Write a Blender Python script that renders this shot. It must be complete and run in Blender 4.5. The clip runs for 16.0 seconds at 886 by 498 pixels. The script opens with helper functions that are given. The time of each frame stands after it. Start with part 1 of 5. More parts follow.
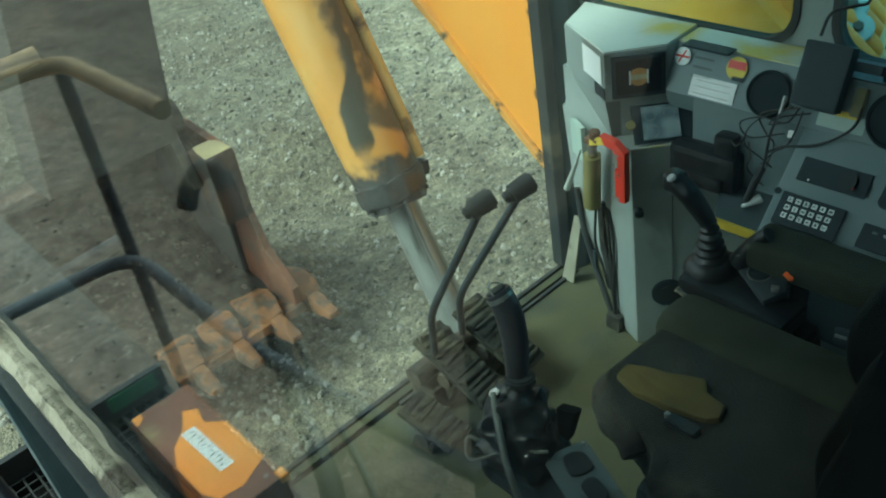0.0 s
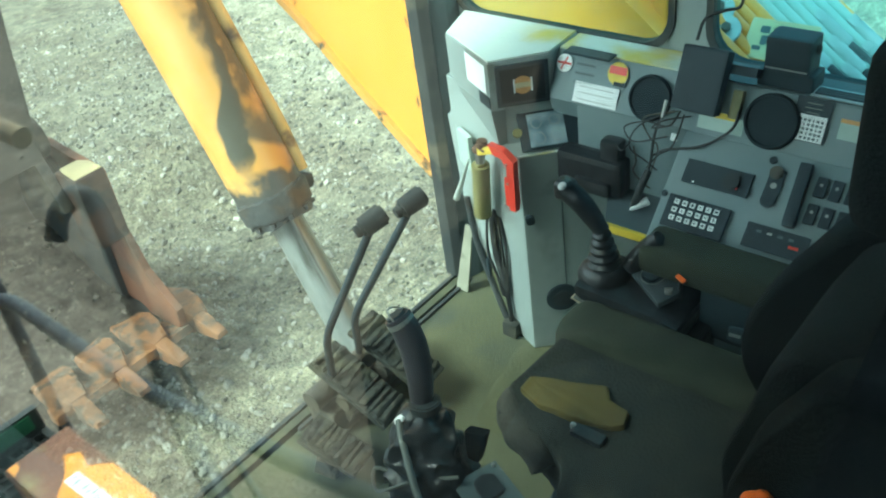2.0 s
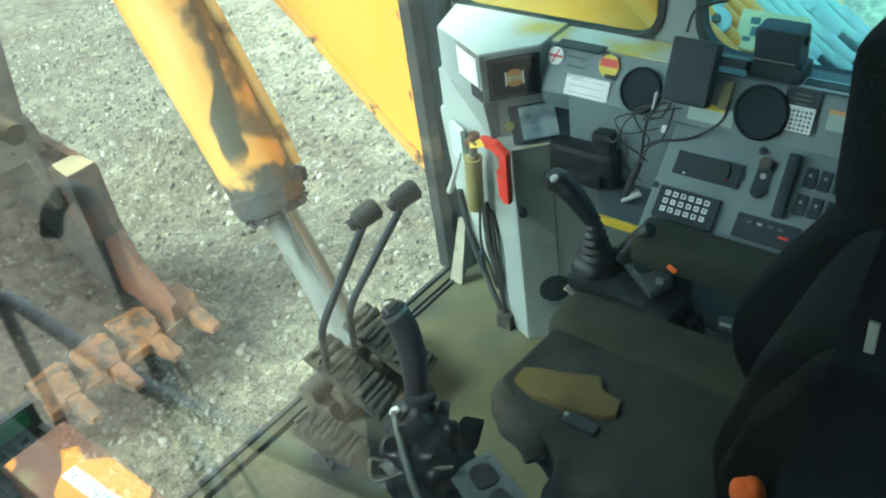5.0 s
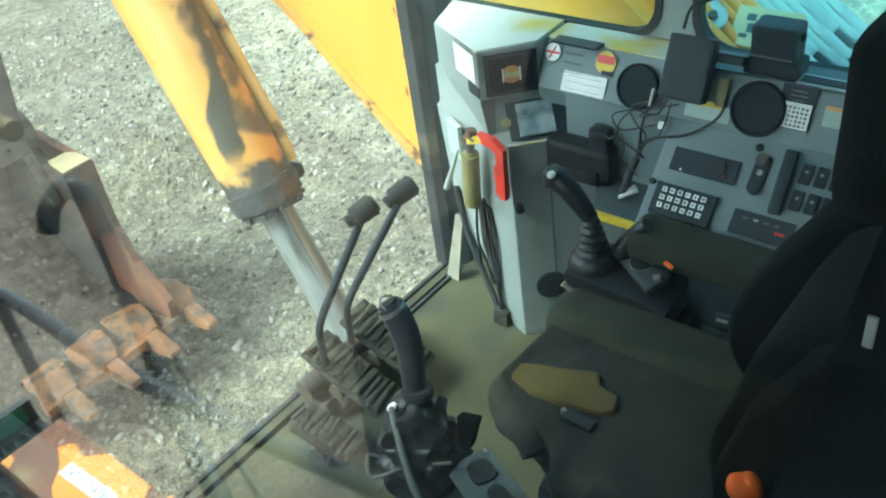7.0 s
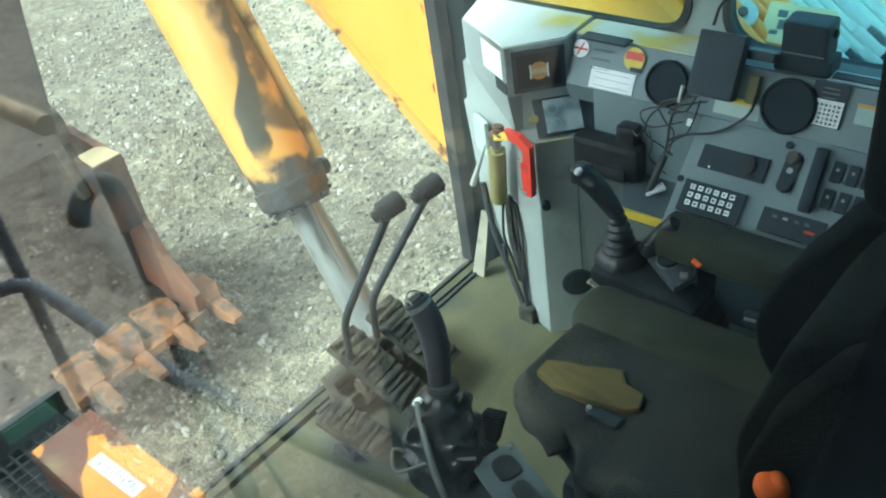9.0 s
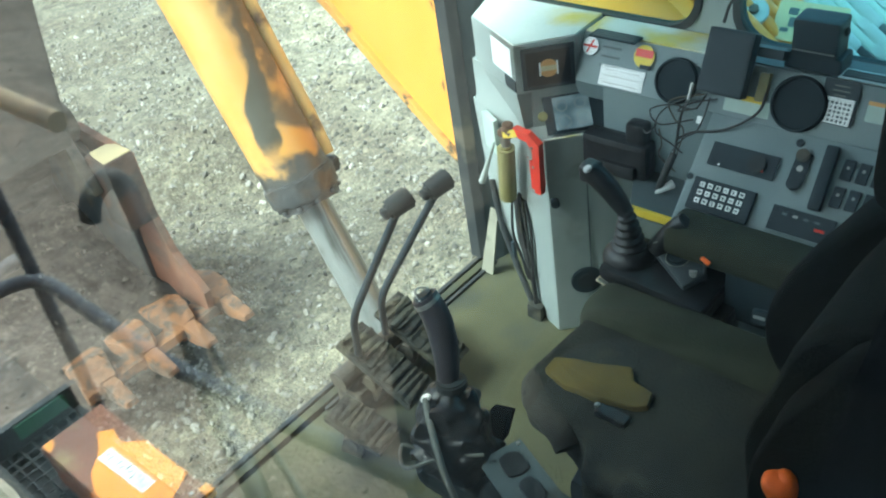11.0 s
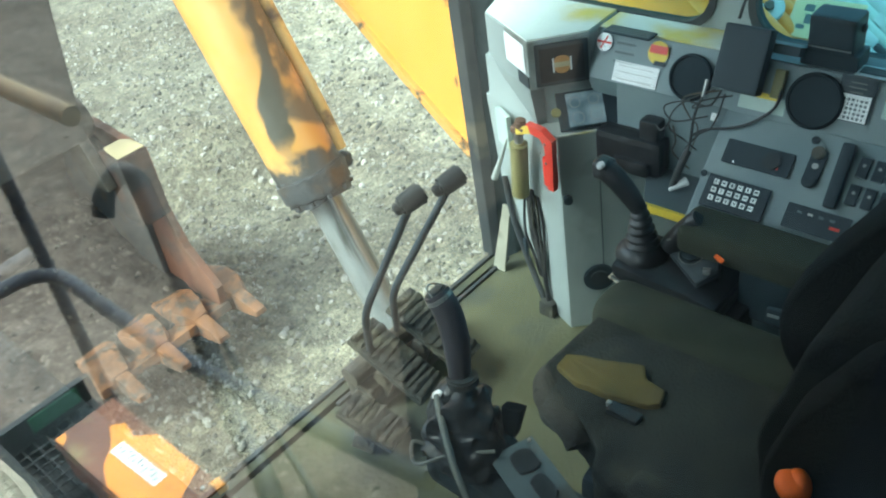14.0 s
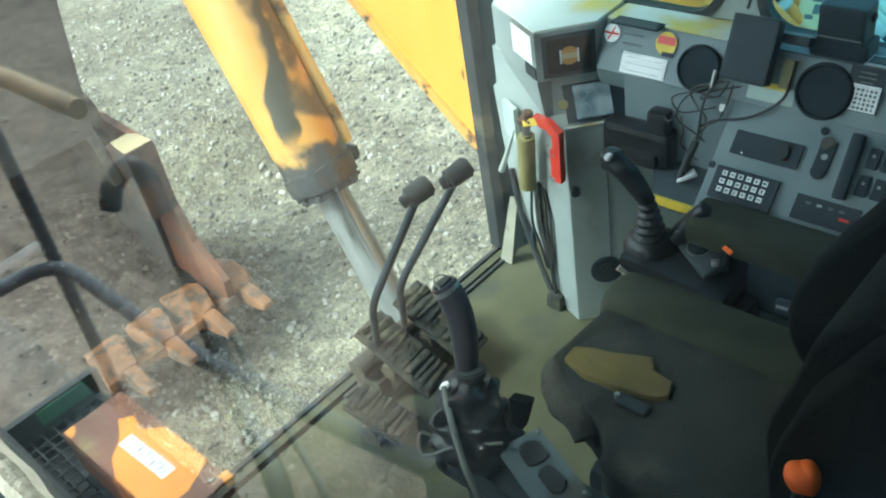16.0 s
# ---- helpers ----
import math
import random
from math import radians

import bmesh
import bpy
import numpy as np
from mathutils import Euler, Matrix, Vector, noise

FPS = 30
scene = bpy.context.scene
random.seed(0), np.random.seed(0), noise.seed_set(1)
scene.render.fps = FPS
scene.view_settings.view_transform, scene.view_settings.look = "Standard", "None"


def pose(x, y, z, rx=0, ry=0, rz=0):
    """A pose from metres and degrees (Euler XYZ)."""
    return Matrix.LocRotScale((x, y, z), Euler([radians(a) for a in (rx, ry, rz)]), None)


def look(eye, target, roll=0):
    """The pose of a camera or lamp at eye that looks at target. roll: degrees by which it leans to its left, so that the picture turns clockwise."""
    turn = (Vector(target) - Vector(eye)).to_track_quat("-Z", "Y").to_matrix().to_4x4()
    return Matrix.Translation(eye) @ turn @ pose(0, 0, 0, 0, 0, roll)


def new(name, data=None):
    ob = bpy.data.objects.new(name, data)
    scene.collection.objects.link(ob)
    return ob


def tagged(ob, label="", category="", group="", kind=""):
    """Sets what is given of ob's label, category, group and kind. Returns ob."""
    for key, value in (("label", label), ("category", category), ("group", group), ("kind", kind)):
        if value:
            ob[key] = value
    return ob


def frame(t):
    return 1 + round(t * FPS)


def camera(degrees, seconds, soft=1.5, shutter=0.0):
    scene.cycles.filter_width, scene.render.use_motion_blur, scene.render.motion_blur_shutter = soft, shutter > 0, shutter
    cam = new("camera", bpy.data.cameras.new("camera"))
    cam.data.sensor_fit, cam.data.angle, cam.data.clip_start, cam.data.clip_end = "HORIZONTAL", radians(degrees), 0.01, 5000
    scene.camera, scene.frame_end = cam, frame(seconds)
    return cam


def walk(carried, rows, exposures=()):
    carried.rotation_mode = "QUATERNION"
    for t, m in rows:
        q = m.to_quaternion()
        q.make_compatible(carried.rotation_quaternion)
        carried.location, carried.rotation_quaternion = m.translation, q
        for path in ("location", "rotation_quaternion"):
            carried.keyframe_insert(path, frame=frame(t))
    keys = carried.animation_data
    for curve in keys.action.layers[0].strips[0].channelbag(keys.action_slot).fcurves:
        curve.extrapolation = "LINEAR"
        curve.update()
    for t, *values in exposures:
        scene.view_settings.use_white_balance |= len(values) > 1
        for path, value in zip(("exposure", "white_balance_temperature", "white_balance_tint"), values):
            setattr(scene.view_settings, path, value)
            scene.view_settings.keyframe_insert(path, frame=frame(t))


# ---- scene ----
# camera: handheld, close to the open left side of the cab, looking down and across it
cam = camera(53.2, 16.0, soft=2.0)
walk(cam, [
    (0.0, pose(-0.0127, -0.0433, 4.4984, 54.659, 8.772, -42.803)),
    (0.5, pose(0.0124, 0.0045, 4.4971, 55.011, 8.599, -48.152)),
    (1.0, pose(0.0177, 0.0118, 4.4956, 54.527, 8.129, -50.383)),
    (1.5, pose(0.0183, 0.0104, 4.4964, 54.176, 7.501, -50.445)),
    (2.0, pose(0.0190, 0.0074, 4.4948, 53.819, 7.134, -50.703)),
    (2.5, pose(0.0201, 0.0069, 4.4942, 53.395, 7.226, -51.211)),
    (3.0, pose(0.0182, 0.0053, 4.4993, 53.153, 7.738, -51.043)),
    (3.5, pose(0.0189, -0.0004, 4.5021, 53.080, 8.021, -51.301)),
    (4.0, pose(0.0129, -0.0016, 4.5036, 53.220, 7.586, -51.188)),
    (6.5, pose(0.0103, -0.0008, 4.5028, 53.117, 7.118, -51.384)),
    (7.0, pose(0.0086, -0.0009, 4.5046, 53.009, 7.161, -51.529)),
    (7.5, pose(0.0064, -0.0014, 4.5033, 53.060, 7.163, -51.154)),
    (8.0, pose(0.0065, 0.0013, 4.5041, 53.070, 7.188, -50.302)),
    (8.5, pose(0.0039, 0.0003, 4.5043, 52.985, 7.614, -50.096)),
    (9.0, pose(0.0043, -0.0001, 4.5049, 53.008, 7.739, -49.957)),
    (11.5, pose(0.0024, -0.0033, 4.5041, 52.958, 7.914, -49.190)),
    (12.0, pose(0.0024, -0.0009, 4.5009, 52.980, 7.776, -48.972)),
    (12.5, pose(-0.0007, -0.0007, 4.5033, 52.970, 7.740, -48.680)),
    (13.0, pose(0.0012, 0.0001, 4.5014, 52.978, 7.947, -48.647)),
    (13.5, pose(0.0037, 0.0001, 4.5000, 52.910, 8.078, -48.583)),
    (14.0, pose(0.0037, -0.0009, 4.5012, 52.870, 8.160, -48.543)),
    (14.5, pose(0.0000, 0.0000, 4.5000, 52.862, 8.163, -48.337)),
    (15.0, pose(0.0002, 0.0010, 4.4996, 52.735, 8.226, -48.334)),
    (15.5, pose(0.0002, -0.0002, 4.4984, 52.635, 8.476, -48.394)),
    (16.0, pose(0.0026, 0.0004, 4.4962, 52.532, 8.521, -48.266)),
], exposures=[(0.0, 1.02, 5530, -27), (0.5, 1.70, 5530, -26), (1.0, 2.06, 5530, -25), (3.5, 2.08, 5530, -23), (7.0, 2.14, 5530, -15), (9.0, 2.14, 5530, -12), (16.0, 2.10, 5530, -11)])

# light: bright overcast day
world = bpy.data.worlds.new("sky")
scene.world = world
world.use_nodes = True
wn = world.node_tree.nodes
sky = wn.new("ShaderNodeTexSky")
sky.sky_type = "NISHITA"
sky.sun_disc = False
sky.sun_elevation = radians(52)
sky.sun_rotation = radians(-70)
sky.air_density, sky.dust_density = 1.0, 3.0
wn["Background"].inputs["Strength"].default_value = 0.14
veil = wn.new("ShaderNodeHueSaturation")
veil.inputs["Saturation"].default_value = 0.45
world.node_tree.links.new(sky.outputs[0], veil.inputs["Color"])
world.node_tree.links.new(veil.outputs[0], wn["Background"].inputs["Color"])
sun_data = bpy.data.lights.new("sun", "SUN")
sun_data.energy, sun_data.angle, sun_data.color = 1.35, radians(20), (1.0, 0.96, 0.89)
sun = new("sun", sun_data)
sun.matrix_world = look((-7.0, 2.6, 10.0), (0, 0, 0))


# ---- materials ----
def mat(name, a, b, scale=8.0, rough=0.6, metal=0.0, bump=0.0, grain=60.0, stain=None, stain_scale=3.0,
        stain_at=0.55, stain_soft=0.12, stain_rough=None, stretch=(1, 1, 1), spec=0.5, pieces=0.0, detail=5.0, fine=0.25):
    """Two mottled colours, optional stains with edges of their own, and a fine relief."""
    m = bpy.data.materials.new(name)
    m.use_nodes = True
    n, l = m.node_tree.nodes, m.node_tree.links
    p = n["Principled BSDF"]
    p.inputs["Roughness"].default_value = rough
    p.inputs["Metallic"].default_value = metal
    p.inputs["Specular IOR Level"].default_value = spec
    co = n.new("ShaderNodeNewGeometry")
    mp = n.new("ShaderNodeMapping")
    mp.inputs["Scale"].default_value = stretch
    l.new(co.outputs["Position"], mp.inputs["Vector"])

    def noise_node(s, d=4.0):
        t = n.new("ShaderNodeTexNoise")
        t.inputs["Scale"].default_value, t.inputs["Detail"].default_value = s, d
        l.new(mp.outputs[0], t.inputs["Vector"])
        return t

    def ramp(src, lo, hi):
        r = n.new("ShaderNodeMapRange")
        r.inputs["From Min"].default_value, r.inputs["From Max"].default_value = lo, hi
        l.new(src, r.inputs["Value"])
        return r.outputs[0]

    def mix(f, x, y):
        k = n.new("ShaderNodeMix")
        k.data_type = "RGBA"
        if isinstance(f, float):
            k.inputs[0].default_value = f
        else:
            l.new(f, k.inputs[0])
        for i, v in ((6, x), (7, y)):
            if isinstance(v, tuple):
                k.inputs[i].default_value = (*v, 1)
            else:
                l.new(v, k.inputs[i])
        return k.outputs[2]

    big = noise_node(scale, detail)
    col = mix(ramp(big.outputs["Fac"], 0.36, 0.64), a, b)
    small = noise_node(grain, 3.0)
    dark = tuple(c * 0.55 for c in a)
    g = n.new("ShaderNodeMath")
    g.operation = "MULTIPLY"
    g.inputs[1].default_value = fine
    l.new(ramp(small.outputs["Fac"], 0.5, 0.75), g.inputs[0])
    col = mix(g.outputs[0], col, dark)
    if stain:
        s = noise_node(stain_scale, 7.0)
        f = ramp(s.outputs["Fac"], stain_at - stain_soft / 2, stain_at + stain_soft / 2)
        col = mix(f, col, stain)
        if stain_rough is not None:
            r = n.new("ShaderNodeMapRange")
            r.inputs["To Min"].default_value, r.inputs["To Max"].default_value = rough, stain_rough
            l.new(f, r.inputs["Value"])
            l.new(r.outputs[0], p.inputs["Roughness"])
    if pieces:
        o = n.new("ShaderNodeObjectInfo")
        h = n.new("ShaderNodeHueSaturation")
        v = n.new("ShaderNodeMapRange")
        v.inputs["To Min"].default_value, v.inputs["To Max"].default_value = 1 - pieces, 1 + pieces
        l.new(o.outputs["Random"], v.inputs["Value"])
        l.new(v.outputs[0], h.inputs["Value"])
        l.new(col, h.inputs["Color"])
        col = h.outputs[0]
    l.new(col, p.inputs["Base Color"])
    if bump:
        b2 = n.new("ShaderNodeBump")
        b2.inputs["Strength"].default_value, b2.inputs["Distance"].default_value = bump, 0.02
        l.new(small.outputs["Fac"], b2.inputs["Height"])
        l.new(b2.outputs[0], p.inputs["Normal"])
    return m


GREY = mat("grey_cab_paint", (0.258, 0.298, 0.290), (0.312, 0.350, 0.332), 6, 0.5, bump=0.05, stain=(0.13, 0.13, 0.11), stain_scale=5, stain_at=0.66)
GREY_DARK = mat("dark_grey_paint", (0.070, 0.092, 0.100), (0.095, 0.118, 0.125), 7, 0.55, bump=0.05)
PANEL = mat("grey_panel_plastic", (0.165, 0.210, 0.222), (0.200, 0.244, 0.252), 9, 0.55, bump=0.08, grain=220)
BLACK = mat("black_plastic", (0.018, 0.029, 0.037), (0.026, 0.039, 0.048), 14, 0.55, bump=0.04, grain=150, spec=0.3)
RUBBER = mat("black_rubber", (0.020, 0.025, 0.028), (0.042, 0.045, 0.043), 9, 0.75, bump=0.1, stain=(0.10, 0.09, 0.065), stain_scale=7, stain_at=0.63)
MUD_RUBBER = mat("muddy_rubber", (0.018, 0.020, 0.017), (0.036, 0.036, 0.027), 16, 0.85, bump=0.5, grain=70, stain=(0.080, 0.074, 0.045), stain_scale=13, stain_at=0.58, stain_soft=0.2)
FLOOR = mat("dusty_floor_mat", (0.066, 0.068, 0.034), (0.098, 0.098, 0.050), 4, 0.9, bump=0.2, grain=110, stain=(0.045, 0.050, 0.036), stain_scale=4.5, stain_at=0.53, stain_soft=0.16)
YELLOW = mat("yellow_machine_paint", (0.72, 0.30, 0.045), (0.74, 0.35, 0.065), 2.2, 0.40, bump=0.05, stain=(0.17, 0.095, 0.045), stain_scale=9, stain_at=0.67, stain_soft=0.03, stain_rough=0.85, stretch=(1.2, 1.2, 0.6))
FLANGE = mat("chipped_flange_paint", (0.66, 0.33, 0.06), (0.58, 0.30, 0.08), 5, 0.6, bump=0.2, stain=(0.085, 0.075, 0.05), stain_scale=7, stain_at=0.60, stain_soft=0.06, stain_rough=0.9)
GREASE_DARK = mat("black_oily_steel", (0.06, 0.058, 0.050), (0.10, 0.092, 0.076), 7, 0.55, bump=0.2)
GREASE = mat("greasy_steel", (0.05, 0.048, 0.042), (0.10, 0.085, 0.06), 9, 0.6, bump=0.3, grain=45)
GLAND = mat("oily_blue_black_steel", (0.042, 0.050, 0.054), (0.066, 0.068, 0.066), 6, 0.55, bump=0.3, grain=45, stain=(0.10, 0.07, 0.04), stain_scale=6, stain_at=0.64)
CHROME = mat("worn_chrome", (0.36, 0.38, 0.36), (0.15, 0.17, 0.165), 3, 0.33, metal=0.45, stain=(0.13, 0.135, 0.115), stain_scale=7, stain_at=0.60, stretch=(6, 0.7, 0.35))
DULL_STEEL = mat("dull_grey_steel", (0.11, 0.12, 0.11), (0.16, 0.165, 0.145), 9, 0.6)
STEEL = mat("bare_steel", (0.42, 0.42, 0.40), (0.32, 0.32, 0.31), 10, 0.4, metal=0.8)
BUCKET_OUT = mat("rusty_orange_paint", (0.27, 0.110, 0.052), (0.19, 0.080, 0.042), 3, 0.75, bump=0.3, grain=35, stain=(0.14, 0.085, 0.055), stain_scale=2.6, stain_at=0.56)
BUCKET_IN = mat("worn_bucket_steel", (0.075, 0.060, 0.048), (0.11, 0.090, 0.070), 3, 0.8, bump=0.35, grain=30, stain=(0.22, 0.155, 0.105), stain_scale=2.2, stain_at=0.60)
DIAL_PLATE = mat("dark_dial_plate", (0.030, 0.040, 0.046), (0.045, 0.056, 0.062), 9, 0.6, bump=0.1, stain=(0.07, 0.075, 0.07), stain_scale=14, stain_at=0.6)
PLATE = mat("worn_blue_grey_plate", (0.082, 0.110, 0.122), (0.105, 0.132, 0.142), 9, 0.75, spec=0.2, bump=0.1, stain=(0.07, 0.075, 0.07), stain_scale=14, stain_at=0.6)
GRIP = mat("worn_plum_black_plastic", (0.042, 0.040, 0.050), (0.062, 0.058, 0.068), 14, 0.38, bump=0.05, grain=150, stain=(0.09, 0.085, 0.08), stain_scale=12, stain_at=0.64)
STICK = mat("weathered_stick_paint", (0.055, 0.050, 0.040), (0.080, 0.073, 0.058), 2.5, 0.8, bump=0.2, grain=30, stain=(0.10, 0.075, 0.055), stain_scale=2.0, stain_at=0.58)
BOSS_RUST = mat("dark_rusty_steel", (0.115, 0.062, 0.038), (0.085, 0.050, 0.034), 5, 0.8, bump=0.3, grain=40, stain=(0.045, 0.04, 0.035), stain_scale=4, stain_at=0.52, stain_soft=0.15)
TOOTH = mat("rusty_tooth_steel", (0.30, 0.135, 0.052), (0.20, 0.100, 0.048), 5, 0.8, bump=0.3, grain=40, stain=(0.10, 0.072, 0.050), stain_scale=8, stain_at=0.54)
RAIL = mat("blue_grey_rail_paint", (0.026, 0.030, 0.042), (0.040, 0.044, 0.056), 8, 0.6, bump=0.1, stain=(0.07, 0.05, 0.035), stain_scale=6, stain_at=0.66)
CREAM = mat("weathered_cream_paint", (0.56, 0.49, 0.36), (0.40, 0.345, 0.25), 14, 0.85, bump=0.6, grain=60, stain=(0.12, 0.095, 0.07), stain_scale=22, stain_at=0.57, stain_soft=0.08)
PIPE_PALE = mat("pale_worn_pipe_paint", (0.62, 0.43, 0.13), (0.66, 0.50, 0.20), 4, 0.5, bump=0.1, stain=(0.16, 0.11, 0.06), stain_scale=7, stain_at=0.62)
# tan of a reflection painted onto the otherwise blue-grey top rail
RAIL_REFLECTION = mat("tan_rail_reflection_tint", (0.28, 0.19, 0.10), (0.36, 0.25, 0.14), 8, 0.6, bump=0.1, stain=(0.10, 0.075, 0.06), stain_scale=6, stain_at=0.62)
BOSS_CREAM = mat("pale_worn_yellow_paint", (0.62, 0.50, 0.25), (0.52, 0.42, 0.22), 6, 0.7, bump=0.2)
GRATE = mat("dark_grating_steel", (0.007, 0.008, 0.008), (0.014, 0.015, 0.013), 10, 0.6, bump=0.2)
ORANGE = mat("orange_box_paint", (0.88, 0.30, 0.03), (0.84, 0.34, 0.045), 5, 0.5, bump=0.05)
BOX_BROWN = mat("brown_worn_box_paint", (0.22, 0.095, 0.055), (0.17, 0.078, 0.05), 5, 0.7, bump=0.15, stain=(0.26, 0.19, 0.09), stain_scale=6, stain_at=0.68)
WHITE = mat("white_label_paper", (0.82, 0.83, 0.83), (0.76, 0.77, 0.76), 20, 0.6)
RED = mat("red_painted_metal", (0.62, 0.035, 0.02), (0.52, 0.03, 0.018), 8, 0.4, bump=0.05)
OLIVE = mat("olive_bottle_paint", (0.21, 0.19, 0.075), (0.26, 0.235, 0.10), 8, 0.5, bump=0.05)
OLIVE_FABRIC = mat("olive_fabric", (0.020, 0.024, 0.014), (0.032, 0.036, 0.021), 12, 0.95, bump=0.3, grain=240)
SEAT = mat("dark_seat_fabric", (0.0110, 0.0130, 0.0108), (0.0210, 0.0230, 0.0170), 14, 0.95, bump=0.35, grain=160, stain=(0.042, 0.040, 0.028), stain_scale=10, stain_at=0.62)
ROLL = mat("worn_grey_brown_fabric", (0.030, 0.028, 0.022), (0.046, 0.042, 0.033), 12, 0.95, bump=0.3, grain=160)
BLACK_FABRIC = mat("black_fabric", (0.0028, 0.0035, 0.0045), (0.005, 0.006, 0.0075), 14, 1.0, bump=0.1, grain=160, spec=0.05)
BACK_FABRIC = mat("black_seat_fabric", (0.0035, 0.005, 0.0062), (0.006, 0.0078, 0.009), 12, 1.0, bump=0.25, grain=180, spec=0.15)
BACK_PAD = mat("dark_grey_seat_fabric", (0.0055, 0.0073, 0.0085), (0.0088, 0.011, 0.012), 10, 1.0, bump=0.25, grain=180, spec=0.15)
FOAM = mat("yellow_foam", (0.115, 0.086, 0.020), (0.082, 0.064, 0.020), 8, 0.95, bump=0.12, grain=160, stain=(0.07, 0.05, 0.025), stain_scale=9, stain_at=0.60, stain_soft=0.2)
SIGN_YELLOW = mat("yellow_sticker", (0.70, 0.52, 0.05), (0.62, 0.46, 0.05), 12, 0.5)
COUPLING = mat("pale_coupling_steel", (0.48, 0.53, 0.50), (0.36, 0.41, 0.39), 9, 0.45, metal=0.2)
HOSE_GREY = mat("dusty_hose_rubber", (0.06, 0.07, 0.07), (0.09, 0.10, 0.10), 9, 0.6)
SIGN_PALE = mat("faded_yellow_plate", (0.66, 0.55, 0.30), (0.60, 0.51, 0.30), 10, 0.5)
GOLD = mat("gold_emblem", (0.62, 0.34, 0.12), (0.55, 0.28, 0.08), 20, 0.4)
# glare on the gauge glass painted as a soft dark-to-pale mottle
SCREEN_GLARE = mat("grey_display_glass_glare", (0.13, 0.18, 0.21), (0.42, 0.50, 0.53), 17, 0.10, detail=1.0, fine=0.1)
DARKGLASS = mat("dark_display_glass", (0.012, 0.014, 0.016), (0.02, 0.02, 0.022), 10, 0.15)
LAMP_ORANGE = mat("orange_plastic", (0.82, 0.135, 0.006), (0.74, 0.115, 0.006), 10, 0.6)
GREEN = mat("green_plastic", (0.015, 0.09, 0.035), (0.02, 0.12, 0.045), 10, 0.5)
KEYWHITE = mat("white_key_plastic", (0.80, 0.82, 0.80), (0.70, 0.72, 0.70), 30, 0.5, pieces=0.12)
DUSTY = mat("dusty_top_paint", (0.68, 0.72, 0.66), (0.56, 0.61, 0.57), 6, 0.7, bump=0.1, stain=(0.60, 0.50, 0.12), stain_scale=6, stain_at=0.60, stain_soft=0.16)
SOIL = mat("brown_stony_soil", (0.085, 0.062, 0.044), (0.142, 0.109, 0.080), 6, 0.9, bump=0.8, grain=22, stain=(0.24, 0.20, 0.155), stain_scale=16, stain_at=0.64)
MUD_CRUST = mat("brown_mud_crust", (0.13, 0.098, 0.076), (0.19, 0.145, 0.115), 7, 0.9, bump=0.7, grain=26, stain=(0.30, 0.25, 0.20), stain_scale=18, stain_at=0.66, stain_soft=0.04)
GRAVEL = mat("dark_stony_soil", (0.036, 0.029, 0.022), (0.060, 0.050, 0.038), 7, 0.9, bump=0.8, grain=24, stain=(0.12, 0.10, 0.08), stain_scale=20, stain_at=0.65, stain_soft=0.04, fine=0.6)
# colour of the added wall, sets the veil mirrored over seat and floor
REFLECT_WALL = mat("blue_grey_reflect_wall_paint", (0.115, 0.150, 0.190), (0.150, 0.185, 0.225), 3, 0.7, bump=0.1, stain=(0.11, 0.10, 0.085), stain_scale=2.5, stain_at=0.56, stain_soft=0.2)
KICK = mat("dusty_pale_plate_paint", (0.36, 0.35, 0.27), (0.28, 0.27, 0.21), 9, 0.8, bump=0.2, stain=(0.12, 0.11, 0.085), stain_scale=8, stain_at=0.62)
# invented colour for unseen cab walls, dark to cut fill light on the seat
UNSEEN_WALL = mat("dark_grey_bounce_cut", (0.045, 0.050, 0.050), (0.065, 0.070, 0.068), 5, 0.8, bump=0.1)
STONE = mat("pale_grey_stone", (0.22, 0.206, 0.160), (0.37, 0.350, 0.288), 2.0, 0.75, bump=0.3, grain=45)
VENT = mat("matt_black_vent_plastic", (0.021, 0.030, 0.036), (0.028, 0.038, 0.045), 14, 0.85, spec=0.2)
GAITER = mat("creased_black_rubber", (0.008, 0.010, 0.013), (0.020, 0.022, 0.026), 9, 0.42, bump=0.3, grain=30)
PEBBLE = mat("grey_brown_pebble", (0.10, 0.085, 0.066), (0.18, 0.155, 0.12), 2.0, 0.8, bump=0.3, grain=45)
HOSE = mat("black_hose_rubber", (0.015, 0.016, 0.018), (0.03, 0.03, 0.03), 9, 0.5)
TEAL = mat("pale_green_paint", (0.36, 0.46, 0.42), (0.46, 0.54, 0.48), 6, 0.5)


def vary_islands(m, lo, hi):
    """Each loose piece of a mesh a little lighter or darker."""
    n, l = m.node_tree.nodes, m.node_tree.links
    p = n["Principled BSDF"]
    src = p.inputs["Base Color"].links[0].from_socket
    geo = n.new("ShaderNodeNewGeometry")
    r = n.new("ShaderNodeMapRange")
    r.inputs["To Min"].default_value, r.inputs["To Max"].default_value = lo, hi
    l.new(geo.outputs["Random Per Island"], r.inputs["Value"])
    h = n.new("ShaderNodeHueSaturation")
    l.new(r.outputs[0], h.inputs["Value"])
    l.new(src, h.inputs["Color"])
    l.new(h.outputs[0], p.inputs["Base Color"])


vary_islands(STONE, 0.42, 1.30)


